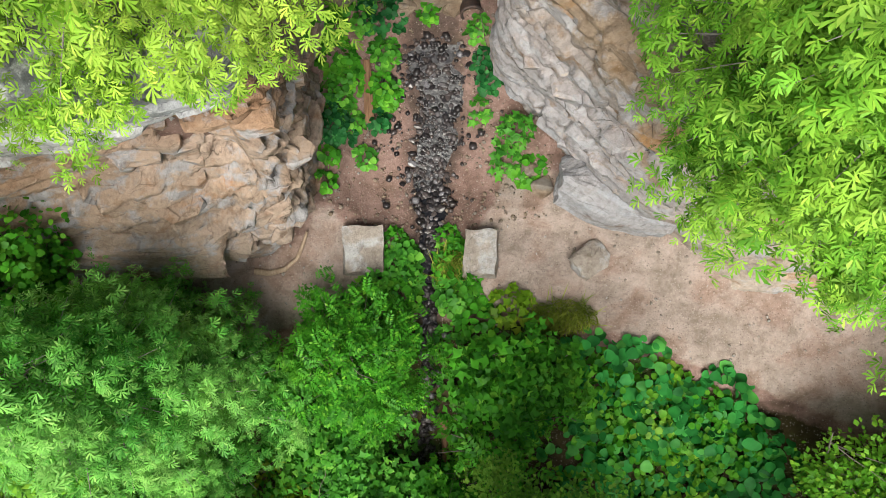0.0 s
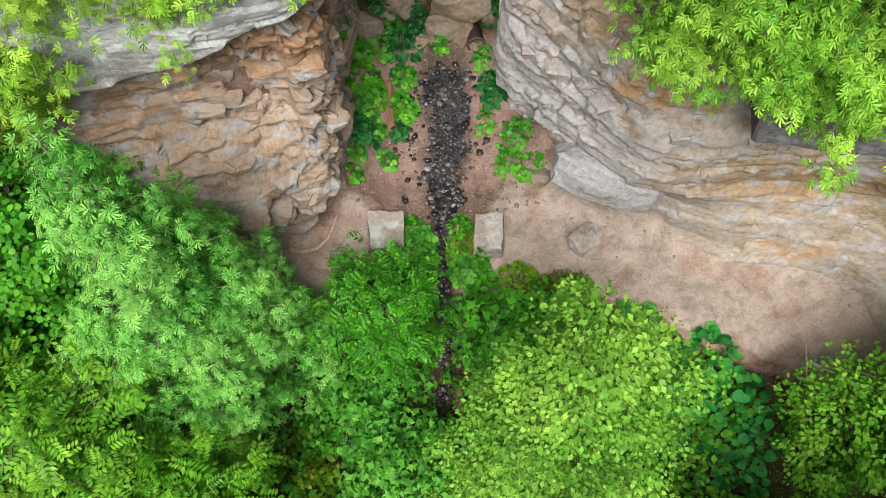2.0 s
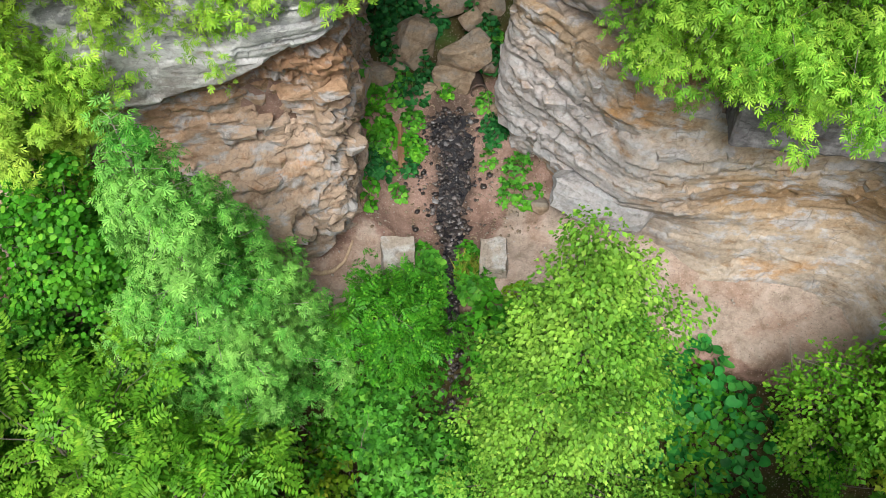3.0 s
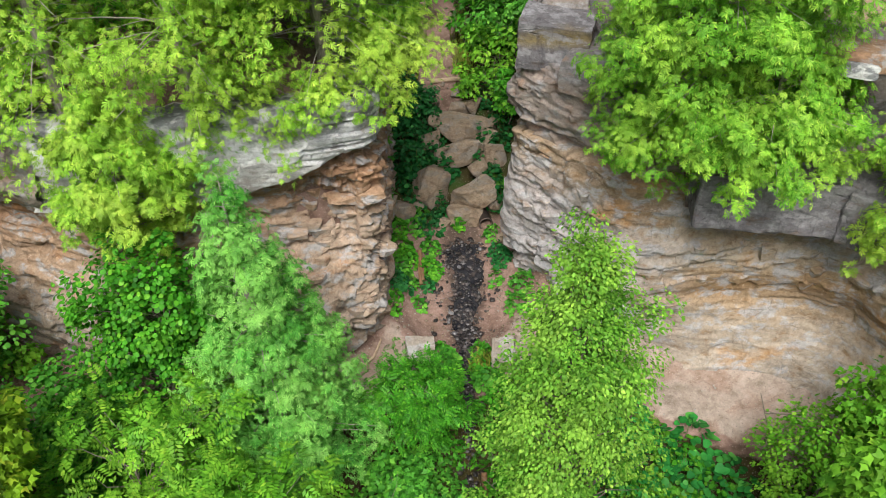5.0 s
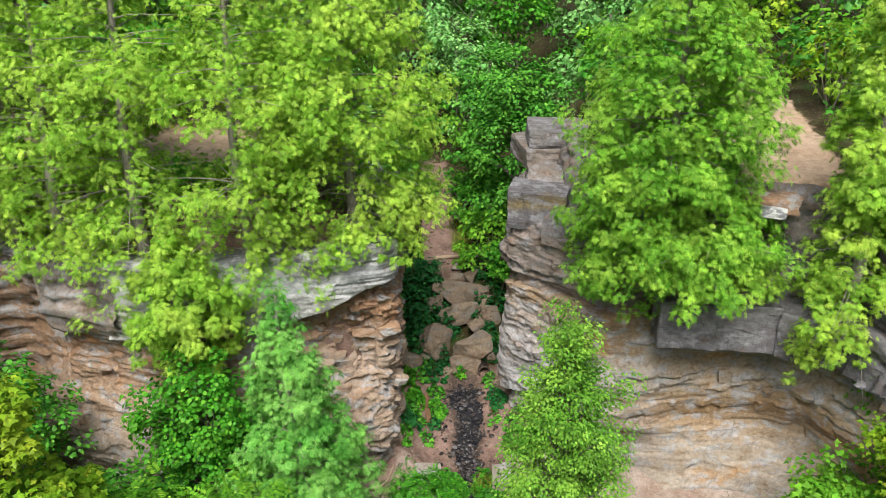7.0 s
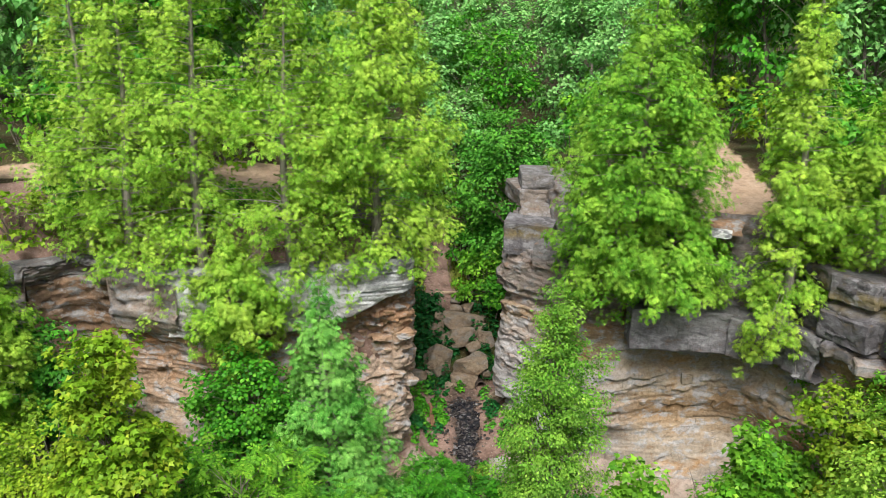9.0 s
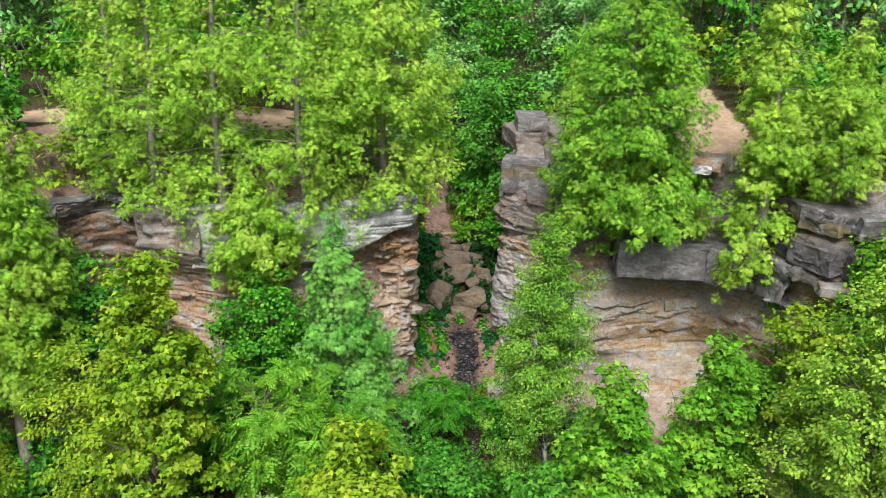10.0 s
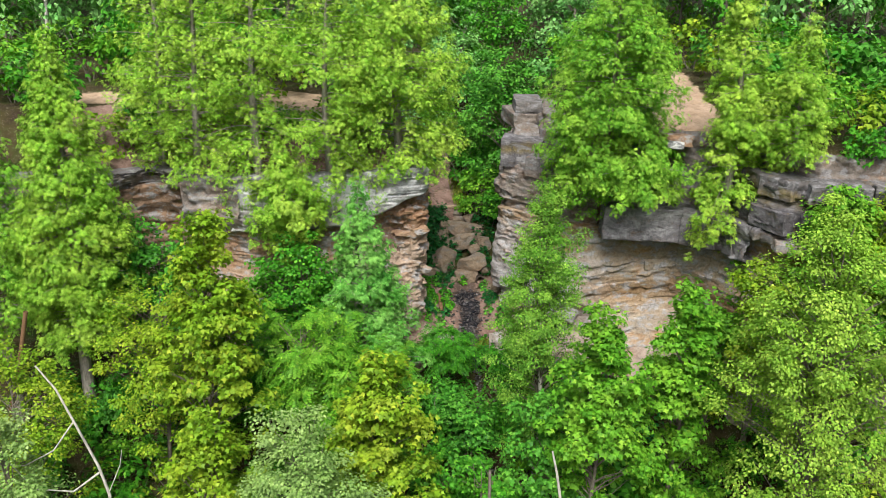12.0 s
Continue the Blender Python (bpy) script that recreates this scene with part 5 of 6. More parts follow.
# trees of the ravine and the wood behind
WOOD = "wood behind the cliff"
broadleaf("beech_tree", 2.3, 15.4, ground_z(2.3, 15.4), 8.6, 1.9, 150, LEAF_DEEP, "dark green leafy tree in the ravine behind the rock tower", 110, 90, 0.17, crown_low=0.02, clump_r=0.5, group=WOOD)
broadleaf("beech_tree", 1.6, 19.0, ground_z(1.6, 19.0), 8.0, 2.0, 151, LEAF_DEEP, "dark green leafy tree in the ravine behind the rock tower", 90, 80, 0.18, crown_low=0.05, clump_r=0.5, group=WOOD)
kinds = [broadleaf("forest_tree", 0, 40, 9, 10.5, 2.9, 50 + k, m, lb, 84, 46, 0.29, clump_r=0.72, crown_low=0.0, sides=3, bark=bk, group=WOOD)
         for k, (m, lb, bk) in enumerate(((LEAF_HAZE, "leafy deep green forest tree behind the cliff", BARK_GREY), (LEAF_MAPLE, "leafy green forest tree behind the cliff", BARK_GREY),
                                          (LEAF_HAZE, "leafy forest tree with a pale trunk", BARK_BIRCH), (LEAF_BRIGHT, "light green forest tree behind the cliff", BARK_GREY)))]
used = set()
n = 0
for row, yy in enumerate((17, 21.5, 26, 31, 38, 46)):
    for xx in np.arange(-22 - row * 3.2, 24 + row * 3.2, 4.3 + 0.25 * row):
        px, py = xx + rng.uniform(-1.4, 1.4), yy + rng.uniform(-1.8, 1.8)
        if abs(px - 11.2) < 2.6 and py < 21 or -4.0 < px < 3.5 and py < 23 or abs(px + 8) < 3 and py < 17:
            continue
        low_part = 0.75 if -6 < px < 8 and py < 34 else 1.0
        s = rng.uniform(0.85, 1.25) * low_part
        plant_copy(kinds, int(rng.choice(4, p=[0.4, 0.25, 0.2, 0.15])), px, py, s, -0.3)

# gully plants
IVY = "leafy herbs in the gully"
for k, (hx, hy, hr, n) in enumerate([(-2.15, 8.3, 0.42, 70), (-2.2, 7.5, 0.38, 60), (-2.2, 6.8, 0.4, 70), (-1.25, 7.7, 0.36, 80), (-1.2, 8.5, 0.3, 50), (-1.25, 9.2, 0.5, 90), (-2.35, 5.7, 0.2, 26), (-1.75, 9.0, 0.3, 40), (0.85, 8.35, 0.25, 30), (-1.95, 7.9, 0.35, 50), (-1.9, 7.1, 0.3, 36), (-1.35, 7.1, 0.22, 30), (-2.3, 6.2, 0.2, 20), (-1.5, 9.6, 0.35, 50), (-0.85, 9.5, 0.25, 36), (-0.3, 9.2, 0.2, 26), (0.75, 8.9, 0.25, 30), (1.0, 7.95, 0.3, 44), (1.75, 5.95, 0.3, 36), (-1.6, 6.35, 0.2, 20), (-2.3, 7.2, 0.3, 44), (-2.25, 8.9, 0.3, 44)]):
    herb("gully_herb", hx, hy, hr, int(2.2 * n), 0.12, HEART, (LEAF_MAPLE, LEAF_DEEP, LEAF_IVY)[k % 3], "round-leaved green herb on the gully bank", 330 + k, 0.45, group=IVY)
for k, (hx, hy, hr, n) in enumerate([(1.45, 6.7, 0.36, 110), (1.3, 6.25, 0.3, 80), (0.75, 7.35, 0.22, 40), (0.95, 10.6, 0.3, 60)]):
    herb("leafy_plant", hx, hy, hr, n, 0.16, LOBED, LEAF_DEEP, "broad-leaved deep green plant against the gully wall", 350 + k, 0.55)
for k, (hx, hy, hr, n) in enumerate([(-1.95, 11.3, 0.5, 150), (-1.7, 12.3, 0.6, 170), (-1.3, 11.3, 0.4, 100), (-1.8, 13.6, 0.5, 140), (-0.6, 11.2, 0.35, 80), (-1.75, 10.0, 0.35, 80), (-1.0, 11.9, 0.4, 110), (0.45, 11.35, 0.25, 60), (0.85, 10.75, 0.3, 80), (-1.2, 13.0, 0.45, 120), (0.55, 12.3, 0.3, 60), (-0.85, 9.75, 0.25, 50), (1.0, 10.0, 0.3, 70), (-2.0, 10.6, 0.35, 90), (-2.1, 12.9, 0.4, 110), (-1.9, 14.6, 0.5, 120), (1.2, 12.4, 0.4, 90), (1.4, 13.3, 0.45, 110), (1.2, 11.9, 0.3, 60), (0.9, 14.2, 0.4, 80), (-1.55, 11.0, 0.35, 110), (-0.75, 10.9, 0.25, 70), (-0.9, 12.5, 0.3, 80), (0.55, 10.85, 0.2, 50), (-1.5, 12.0, 0.4, 130)]):
    herb("ivy_patch", hx, hy, hr * 1.1, int(1.6 * n), 0.13, HEART, LEAF_IVY, "dark ivy among the gully boulders", 360 + k, 1.05, group=IVY)
for k, (hx, hy, hr, n) in enumerate([(-0.9, 4.15, 0.36, 110), (-0.85, 3.5, 0.42, 130), (0.12, 4.25, 0.28, 80), (0.25, 3.5, 0.42, 120), (-1.2, 3.1, 0.45, 120), (0.65, 3.0, 0.45, 110), (0.05, 2.5, 0.36, 90), (-0.85, 2.6, 0.4, 100), (-1.6, 3.4, 0.4, 90), (0.3, 1.8, 0.4, 90), (-0.85, 1.7, 0.35, 80), (0.35, 0.9, 0.4, 90), (-0.9, 0.8, 0.4, 90), (0.9, 2.3, 0.4, 90), (-1.0, 4.65, 0.24, 70), (-0.75, 4.35, 0.26, 90), (0.1, 4.75, 0.22, 60), (0.3, 4.4, 0.24, 80), (-0.7, 3.9, 0.3, 110), (0.1, 3.9, 0.26, 90), (0.45, 3.8, 0.3, 90), (-1.3, 3.8, 0.3, 90)]):
    herb("stream_herb", hx, hy, hr, n, 0.14, HEART if k % 2 else LOBED, LEAF_MAPLE if k % 3 else LEAF_DEEP, "green herbs on the stream bank", 380 + k, 0.5, group="herbs by the stream")
broadleaf("evergreen_bush", -1.3, 13.3, ground_z(-1.3, 13.3), 1.3, 0.45, 406, LEAF_IVY, "dark blue-green evergreen bush beside the ravine trail", 26, 40, 0.10, OVAL, crown_low=0.05, clump_r=0.22, kind_word="bush", stems=2)
broadleaf("maple_sapling", 1.45, 12.7, ground_z(1.45, 12.7), 2.3, 0.6, 407, LEAF_MAPLE, "bright green maple sapling against the rock tower", 30, 34, 0.15, LOBED, crown_low=0.2, clump_r=0.26, kind_word="bush", stems=2)
broadleaf("rock_plant", 2.75, 6.75, 6.85, 0.5, 0.42, 405, LEAF_BRIGHT, "small green plant rooted on the rock tower", 12, 26, 0.12, LOBED, crown_low=0.1, clump_r=0.2, kind_word="plant", stems=2)
herb("maple_seedling", 1.35, 3.25, 0.45, 110, 0.17, LOBED, LEAF_YELLOW, "yellow-green maple seedling beside the stone block", 400, 0.7, "bush")
grass(2.35, 3.05, 0.75, 900, 0.42, 401, "dry olive grass at the path's edge", 0.4)
grass(0.15, 4.1, 0.35, 420, 0.45, 402, "long grass beside the stream")
grass(0.2, 17.5, 0.5, 500, 0.6, 403, "tall grass beside the ravine trail", 2.5)
grass(10.9, 17.0, 1.6, 900, 0.8, 404, "tall grass at the end of the sandy trail", 1.0)


# ---- loose things ----
def rock(name, x, y, z, sx, sy, sz, turn, tilt, seed, material, label, rough=0.12, cuts=3, category="boulder", group="", kind=""):
    """A broken block: a cut and rounded box with uneven faces."""
    bm = bmesh.new()
    bmesh.ops.create_cube(bm, size=1.0)
    bmesh.ops.subdivide_edges(bm, edges=bm.edges[:], cuts=cuts * 2 + 1, use_grid_fill=True)
    r = random.Random(seed)
    off = Vector((r.uniform(-50, 50), r.uniform(-50, 50), r.uniform(-50, 50)))
    planes = [(Vector((r.uniform(-1, 1), r.uniform(-1, 1), r.uniform(-0.6, 1))).normalized(), r.uniform(0.42, 0.6)) for _ in range(7)]
    for v in bm.verts:
        c = v.co.copy()
        v.co *= 1 - 0.14 * max(0, c.length - 0.55)
        if rough > 0.08:
            for nv, lim in planes:
                over = v.co.dot(nv) - lim
                if over > 0:
                    v.co -= nv * over * 0.9
        v.co += noise.noise_vector(c * 1.6 + off) * rough + noise.noise_vector(c * 5 + off) * rough * 0.35 + noise.noise_vector(c * 14 + off) * rough * 0.12
        v.co = Vector((v.co.x * sx, v.co.y * sy, v.co.z * sz))
    me = bpy.data.meshes.new(name)
    bm.to_mesh(me)
    bm.free()
    me.materials.append(material)
    ob = new(name, me)
    ob.matrix_basis = pose(x, y, z, tilt[0], tilt[1], turn)
    return tagged(ob, label, category, group, kind)


def boulder(x, y, z, sx, sy, sz, turn, tilt, seed, label, group="boulders in the gully", material=None):
    """An angular broken boulder: the hull of scattered corners with chipped edges and a rough skin."""
    r = random.Random(seed)
    bm = bmesh.new()
    for k in range(15):
        p = Vector((r.uniform(-1, 1), r.uniform(-1, 1), r.uniform(-1, 1)))
        p = p / max(abs(p.x), abs(p.y), abs(p.z)) * r.uniform(0.86, 1.0)
        if p.length > 1.35:
            p *= 1.35 / p.length
        bm.verts.new((p.x * sx * 0.5, p.y * sy * 0.5, p.z * sz * 0.5))
    hull = bmesh.ops.convex_hull(bm, input=bm.verts[:])
    bmesh.ops.delete(bm, geom=list({g for g in hull["geom_interior"] + hull["geom_unused"] if isinstance(g, bmesh.types.BMVert)}), context="VERTS")
    small = min(sx, sy, sz)
    bmesh.ops.bevel(bm, geom=bm.edges[:], offset=0.035 * small, segments=1, affect="EDGES")
    bmesh.ops.triangulate(bm, faces=bm.faces[:])
    for _ in range(3 if small > 0.5 else 2):
        long = [e for e in bm.edges if e.calc_length() > 0.13]
        if long:
            bmesh.ops.subdivide_edges(bm, edges=long, cuts=1)
            bmesh.ops.triangulate(bm, faces=bm.faces[:])
    off = Vector((r.uniform(-50, 50), r.uniform(-50, 50), r.uniform(-50, 50)))
    for v in bm.verts:
        c = v.co.copy()
        v.co += noise.noise_vector(c * 2.2 + off) * 0.06 * small + noise.noise_vector(c * 8 + off) * 0.03 * small
    bmesh.ops.recalc_face_normals(bm, faces=bm.faces[:])
    me = bpy.data.meshes.new("boulder")
    bm.to_mesh(me)
    bm.free()
    me.materials.append(material or ROCK_BROWN)
    ob = new("boulder", me)
    ob.matrix_basis = pose(x, y, z, tilt[0], tilt[1], turn) @ Matrix.Diagonal((1.12, 1.12, 1.12, 1))
    return tagged(ob, label, "boulder", group)


rock("stone_block", -1.62, 4.4, -0.68, 0.84, 0.98, 0.8, 4, (5, 6), 1, ROCK_GREY, "squared pale stone block beside the stream", 0.072, 5, "stone block", "blocks by the stream")
rock("stone_block", 0.76, 4.35, -0.72, 0.66, 0.95, 0.8, -4, (4, -3), 2, ROCK_GREY, "squared pale stone block beside the stream", 0.072, 5, "stone block", "blocks by the stream")
boulder(0.15, 10.05, 1.0, 1.75, 0.95, 0.85, 4, (-14, -20), 3, "large tilted brown boulder jammed in the gully")
boulder(-0.1, 9.65, 0.35, 1.15, 0.75, 0.85, 5, (0, 0), 4, "dark boulder under the jammed one")
boulder(-1.2, 10.45, 1.0, 1.15, 0.9, 1.35, 24, (-16, 22), 5, "upright grey boulder in the gully")
boulder(-0.1, 12.75, 1.85, 2.2, 1.15, 0.75, -8, (-10, 8), 6, "flat brown boulder in the gully")
boulder(-0.2, 11.65, 1.6, 1.55, 0.9, 0.85, 12, (-16, -12), 7, "grey boulder wedged in the gully")
boulder(1.05, 11.5, 1.5, 0.95, 0.75, 0.8, -20, (-12, 10), 8, "tan boulder against the gully wall")
boulder(0.4, 10.95, 1.45, 0.65, 0.55, 0.6, 30, (-10, -20), 9, "small grey boulder between larger ones")
boulder(-2.1, 9.55, 0.70, 0.75, 0.6, 0.75, 10, (-10, 10), 10, "brown boulder at the gully wall")
boulder(-1.15, 12.1, 1.75, 0.75, 0.65, 0.75, 35, (-10, 10), 14, "dark grey boulder half sunk in ivy")
boulder(0.45, 13.7, 2.15, 0.70, 0.54, 0.6, 40, (-8, 12), 11, "brown boulder at the ravine trail")
boulder(-1.2, 14.2, 2.2, 0.79, 0.54, 0.55, -30, (-8, -8), 12, "brown boulder at the ravine trail")
boulder(-0.1, 13.85, 2.1, 0.9, 0.5, 0.4, 15, (-6, 10), 15, "broken brown stone below the log step")
for k, (bx, by, bz, s1, s2, s3, tn) in enumerate([(-0.75, 9.3, 0.42, 0.35, 0.3, 0.28, 20), (0.15, 9.35, 0.4, 0.4, 0.3, 0.3, -30), (0.9, 9.9, 0.75, 0.5, 0.5, 0.4, 60), (-1.75, 9.9, 0.8, 0.5, 0.4, 0.4, 15), (0.75, 12.4, 1.9, 0.7, 0.6, 0.5, 35),
                                                  (-1.0, 13.2, 2.15, 0.6, 0.45, 0.4, 70), (-0.1, 14.6, 2.3, 0.45, 0.35, 0.3, 5), (1.0, 13.0, 2.1, 0.5, 0.4, 0.35, 50), (1.15, 8.6, 0.3, 0.45, 0.4, 0.35, 10), (2.0, 5.6, -0.35, 0.4, 0.3, 0.25, 40), (1.75, 6.0, -0.3, 0.3, 0.25, 0.25, 0)]):
    boulder(bx, by, ground_z(bx, by) + 0.3 * s3, s1 * 1.15, s2 * 1.15, s3 * 1.15, tn, (k * 7 % 20 - 10, k * 5 % 16 - 8), 60 + k, "small brown broken stone among the boulders")
rock("path_stone", 2.95, 4.2, -0.54, 0.75, 0.6, 0.4, 35, (14, -8), 13, ROCK_GREY, "grey triangular stone half buried in the path", 0.1, 3, "stone")
rock("rock_slab", 3.35, 5.15, 0.75, 2.3, 1.1, 1.0, -26, (-24, 8), 14, ROCK_SLATE, "grey jutting slab at the foot of the sandstone face", 0.1, 5, "rock slab")
rock("rock_slab", 2.6, 6.35, 1.2, 1.4, 0.8, 1.1, -44, (-18, 4), 15, ROCK_SLATE, "grey jutting slab beside the gully", 0.1, 5, "rock slab")
rock("rock_slab", 1.6, 7.35, 1.4, 0.9, 0.9, 0.8, -40, (-10, 0), 16, ROCK_SLATE, "grey rock nose leaning into the gully", 0.1, 5, "rock slab")
rock("rock_ledge", 7.5, 3.3, 9.05, 1.6, 0.9, 0.4, -12, (-4, 3), 17, ROCK_WEST, "layered brown ledge below the sandy trail", 0.07, 4, "rock ledge")
rock("rock_ledge", 7.35, 3.0, 8.9, 1.0, 0.6, 0.3, -20, (-12, 3), 18, ROCK_CAP, "white stained ledge below the sandy trail", 0.07, 4, "rock ledge")


def tower_block(x, y, z, sx, sy, sz, turn, seed, material, label):
    ob = rock("rock_block", x, y, z, sx, sy, sz, turn, (1, 1), seed, material, "", 0.05, 6)
    ob.parent = TOWER
    del ob["category"]
    ob["label"] = label


def cap_block(parent, x, y, z, sx, sy, sz, turn, seed, material, label):
    """A squared block with chipped edges, part of a rock cap."""
    bm = bmesh.new()
    bmesh.ops.create_cube(bm, size=1.0)
    bmesh.ops.scale(bm, vec=(sx, sy, sz), verts=bm.verts[:])
    bmesh.ops.bevel(bm, geom=bm.edges[:], offset=0.05, segments=1, affect="EDGES")
    bmesh.ops.triangulate(bm, faces=bm.faces[:])
    for _ in range(5):
        far = [e for e in bm.edges if e.calc_length() > 0.16]
        bmesh.ops.subdivide_edges(bm, edges=far, cuts=1)
        bmesh.ops.triangulate(bm, faces=bm.faces[:])
    off = Vector((seed * 1.7, seed * 0.9, 0))
    for v in bm.verts:
        c = v.co + off
        step = round(c.z * 3.3 + 0.6 * noise.noise(c * 0.9)) * 7.1
        v.co += Vector((1, 1, 0.4)) * (0.05 * noise.noise(Vector((c.x * 1.1, c.y * 1.1, step)))) + noise.noise_vector(c * 1.3) * 0.06 + noise.noise_vector(c * 5) * 0.03
    ob = part("rock_block", bm, material, parent, label)
    ob.matrix_basis = pose(x, y, z, 0, 0, turn)


def face_block(parent, x, y, z, sx, sy, sz, turn, tilt, seed, material):
    ob = rock("rock_block", x, y, z, sx, sy, sz, turn, tilt, seed, material, "", 0.09, 4)
    ob.parent = parent
    del ob["category"]


for k, (bx, by, bz, sx, sy, sz, tn) in enumerate([(-2.95, 5.0, 0.75, 1.0, 0.7, 0.4, 20), (-5.6, 4.0, 1.55, 3.5, 1.1, 0.9, 0), (-3.6, 4.5, 0.15, 1.1, 0.7, 0.5, 10), (-3.2, 4.65, 1.6, 1.0, 0.7, 0.4, 24), (-4.1, 4.25, 1.1, 1.2, 0.7, 0.5, -4),
                                                  (-2.75, 5.5, 1.5, 0.6, 0.9, 0.5, 6), (-2.65, 5.6, 2.6, 0.6, 0.9, 0.35, -8), (-3.3, 4.7, 2.6, 0.9, 0.7, 0.3, 14), (-4.6, 4.3, 2.5, 1.3, 0.6, 0.35, 0), (-7.9, 3.9, 1.2, 1.3, 0.8, 0.6, 0),
                                                  (-2.6, 6.4, 0.9, 0.6, 1.0, 0.5, 0), (-2.6, 6.6, 3.4, 0.6, 1.0, 0.4, 10), (-3.1, 4.8, 3.6, 0.9, 0.7, 0.35, 20), (-4.9, 4.3, 3.5, 1.0, 0.6, 0.3, 6), (-2.55, 7.6, 2.2, 0.6, 1.2, 0.5, -5),
                                                  (-3.4, 4.55, 4.4, 0.9, 0.6, 0.3, 10), (-2.7, 5.2, 4.6, 0.7, 0.8, 0.35, 0), (-5.4, 4.2, 0.2, 1.5, 0.8, 0.6, -6), (-2.6, 5.9, 5.5, 0.6, 1.0, 0.4, 0)]):
    by += 0.7 * (bz > 2.3 and bx < -3)
    face_block(WEST, bx, by, bz, sx, sy, sz, tn, (random.Random(k).uniform(-12, 4), random.Random(k + 50).uniform(-6, 6)), 200 + k, ROCK_WEST)

cap_block(CAP, 6.6, 3.44, 5.5, 3.3, 1.3, 1.45, -10.5, 240, ROCK_DARK, "long squared dark limestone block")
cap_block(CAP, 8.85, 2.5, 5.45, 1.5, 1.2, 1.4, -34, 241, ROCK_DARK, "squared dark limestone block")
for k, (bx, by, bz, sx, sz, tn, mt) in enumerate([(10.75, 0.0, 6.75, 1.7, 0.95, -64, ROCK_BLACK), (12.1, -0.95, 6.7, 1.9, 1.0, -10, ROCK_BLACK), (13.9, -1.25, 6.8, 1.8, 0.9, -7, ROCK_BLACK), (15.8, -1.55, 6.7, 2.1, 1.0, -9, ROCK_BLACK),
                                                  (10.9, 0.15, 7.95, 1.5, 0.85, -58, ROCK_DARK), (12.5, -0.75, 7.95, 2.3, 0.8, -8, ROCK_DARK), (14.7, -1.1, 8.0, 2.0, 0.8, -12, ROCK_DARK), (16.6, -1.4, 7.9, 1.8, 0.9, -8, ROCK_DARK),
                                                  (11.6, -0.9, 5.9, 2.4, 0.4, -14, ROCK_TOWER), (14.2, -1.4, 5.95, 2.7, 0.45, -8, ROCK_TOWER)]):
    cap_block(FAR_CAP, bx, by, bz, sx, 1.2, sz, tn, 250 + k, mt, "")
tower_block(2.1, 7.75, 7.45, 1.9, 1.5, 1.25, -14, 31, ROCK_DARK, "dark squared limestone block")
tower_block(2.9, 6.6, 7.1, 1.3, 1.4, 0.9, -30, 34, ROCK_TOWER, "grey brown limestone block")
tower_block(2.5, 9.9, 8.6, 1.7, 2.2, 0.7, 8, 32, ROCK_TOWER, "grey brown limestone block")
tower_block(2.6, 9.8, 9.2, 1.3, 1.9, 0.6, -5, 33, ROCK_DARK, "dark squared limestone block")


def bend_tube(name, pts, r0, r1, material, label, category, sides=8):
    v, f = tube([pts], [(r0, r1)], sides)
    return tagged(mesh_object(name, v, f, material, smooth=True), label, category)


def on_ground(pts, lift):
    return [(px, py, ground_z(px, py) + lift) for px, py in pts]


bend_tube("root_branch", on_ground([(-3.75, 3.95), (-3.45, 3.92), (-3.15, 4.0), (-2.9, 4.2), (-2.78, 4.45), (-2.7, 4.7)], 0.05), 0.07, 0.03, WOOD_GREY, "pale bare root lying across the path", "branch")
bend_tube("log_step", on_ground([(-1.05, 15.4), (-0.5, 15.45), (0.15, 15.5)], 0.08), 0.10, 0.08, WOOD_GREY, "brown log step across the ravine trail", "log")
bend_tube("fallen_log", on_ground([(0.02, 1.15), (0.05, 0.5), (0.06, -0.4)], 0.12), 0.085, 0.07, WOOD_RED, "orange-brown fallen log beside the stream", "log")
LIMB = bend_tube("fallen_branch", [(-13.75, -9, 5.8), (-13.3, -9.05, 5.1), (-12.9, -9.1, 4.0), (-12.5, -9.0, 2.6), (-12.3, -9, 1.6), (-12.6, -9.2, -1.5), (-12.8, -9.3, -7.5)], 0.022, 0.06, BARK_BIRCH, "bare white dead birch limb rising from the bushes", "branch")
for pts, r in (([(-12.95, -9.1, 4.1), (-13.6, -9.1, 3.2), (-14.4, -9.2, 2.8), (-15.2, -9.2, 2.9)], 0.028), ([(-12.45, -9.0, 2.4), (-13.2, -9.2, 1.9), (-14.2, -9.3, 2.1), (-14.9, -9.4, 3.4)], 0.035), ([(-12.3, -9.0, 1.7), (-11.9, -9.0, 2.6), (-11.8, -9.0, 3.1)], 0.02)):
    v, f = tube([pts], [(r, 0.008)], 6)
    mesh_object("side_limb", v, f, BARK_BIRCH, LIMB, smooth=True)
bend_tube("leaning_log", on_ground([(-18.9, -2.2)], 0.0) + [(-17.8, -2.1, 0.5), (-17.2, -2.0, 2.6), (-16.8, -2.0, 4.2)], 0.09, 0.08, WOOD_RED, "orange broken tree stub", "log")
bend_tube("leaning_birch", [(0.95, -7, 1.25), (1.15, -7.0, 0.4), (1.5, -7.05, -1.6), (1.9, -7.1, -7.4)], 0.03, 0.07, BARK_BIRCH, "leaning white birch trunk", "log")
bend_tube("dead_stem", [(-1.05, -7, 0.6), (-1.0, -7, -2.5), (-0.95, -7, -7.6)], 0.05, 0.09, BARK_GREY, "brown bare trunk beside the stream", "log")


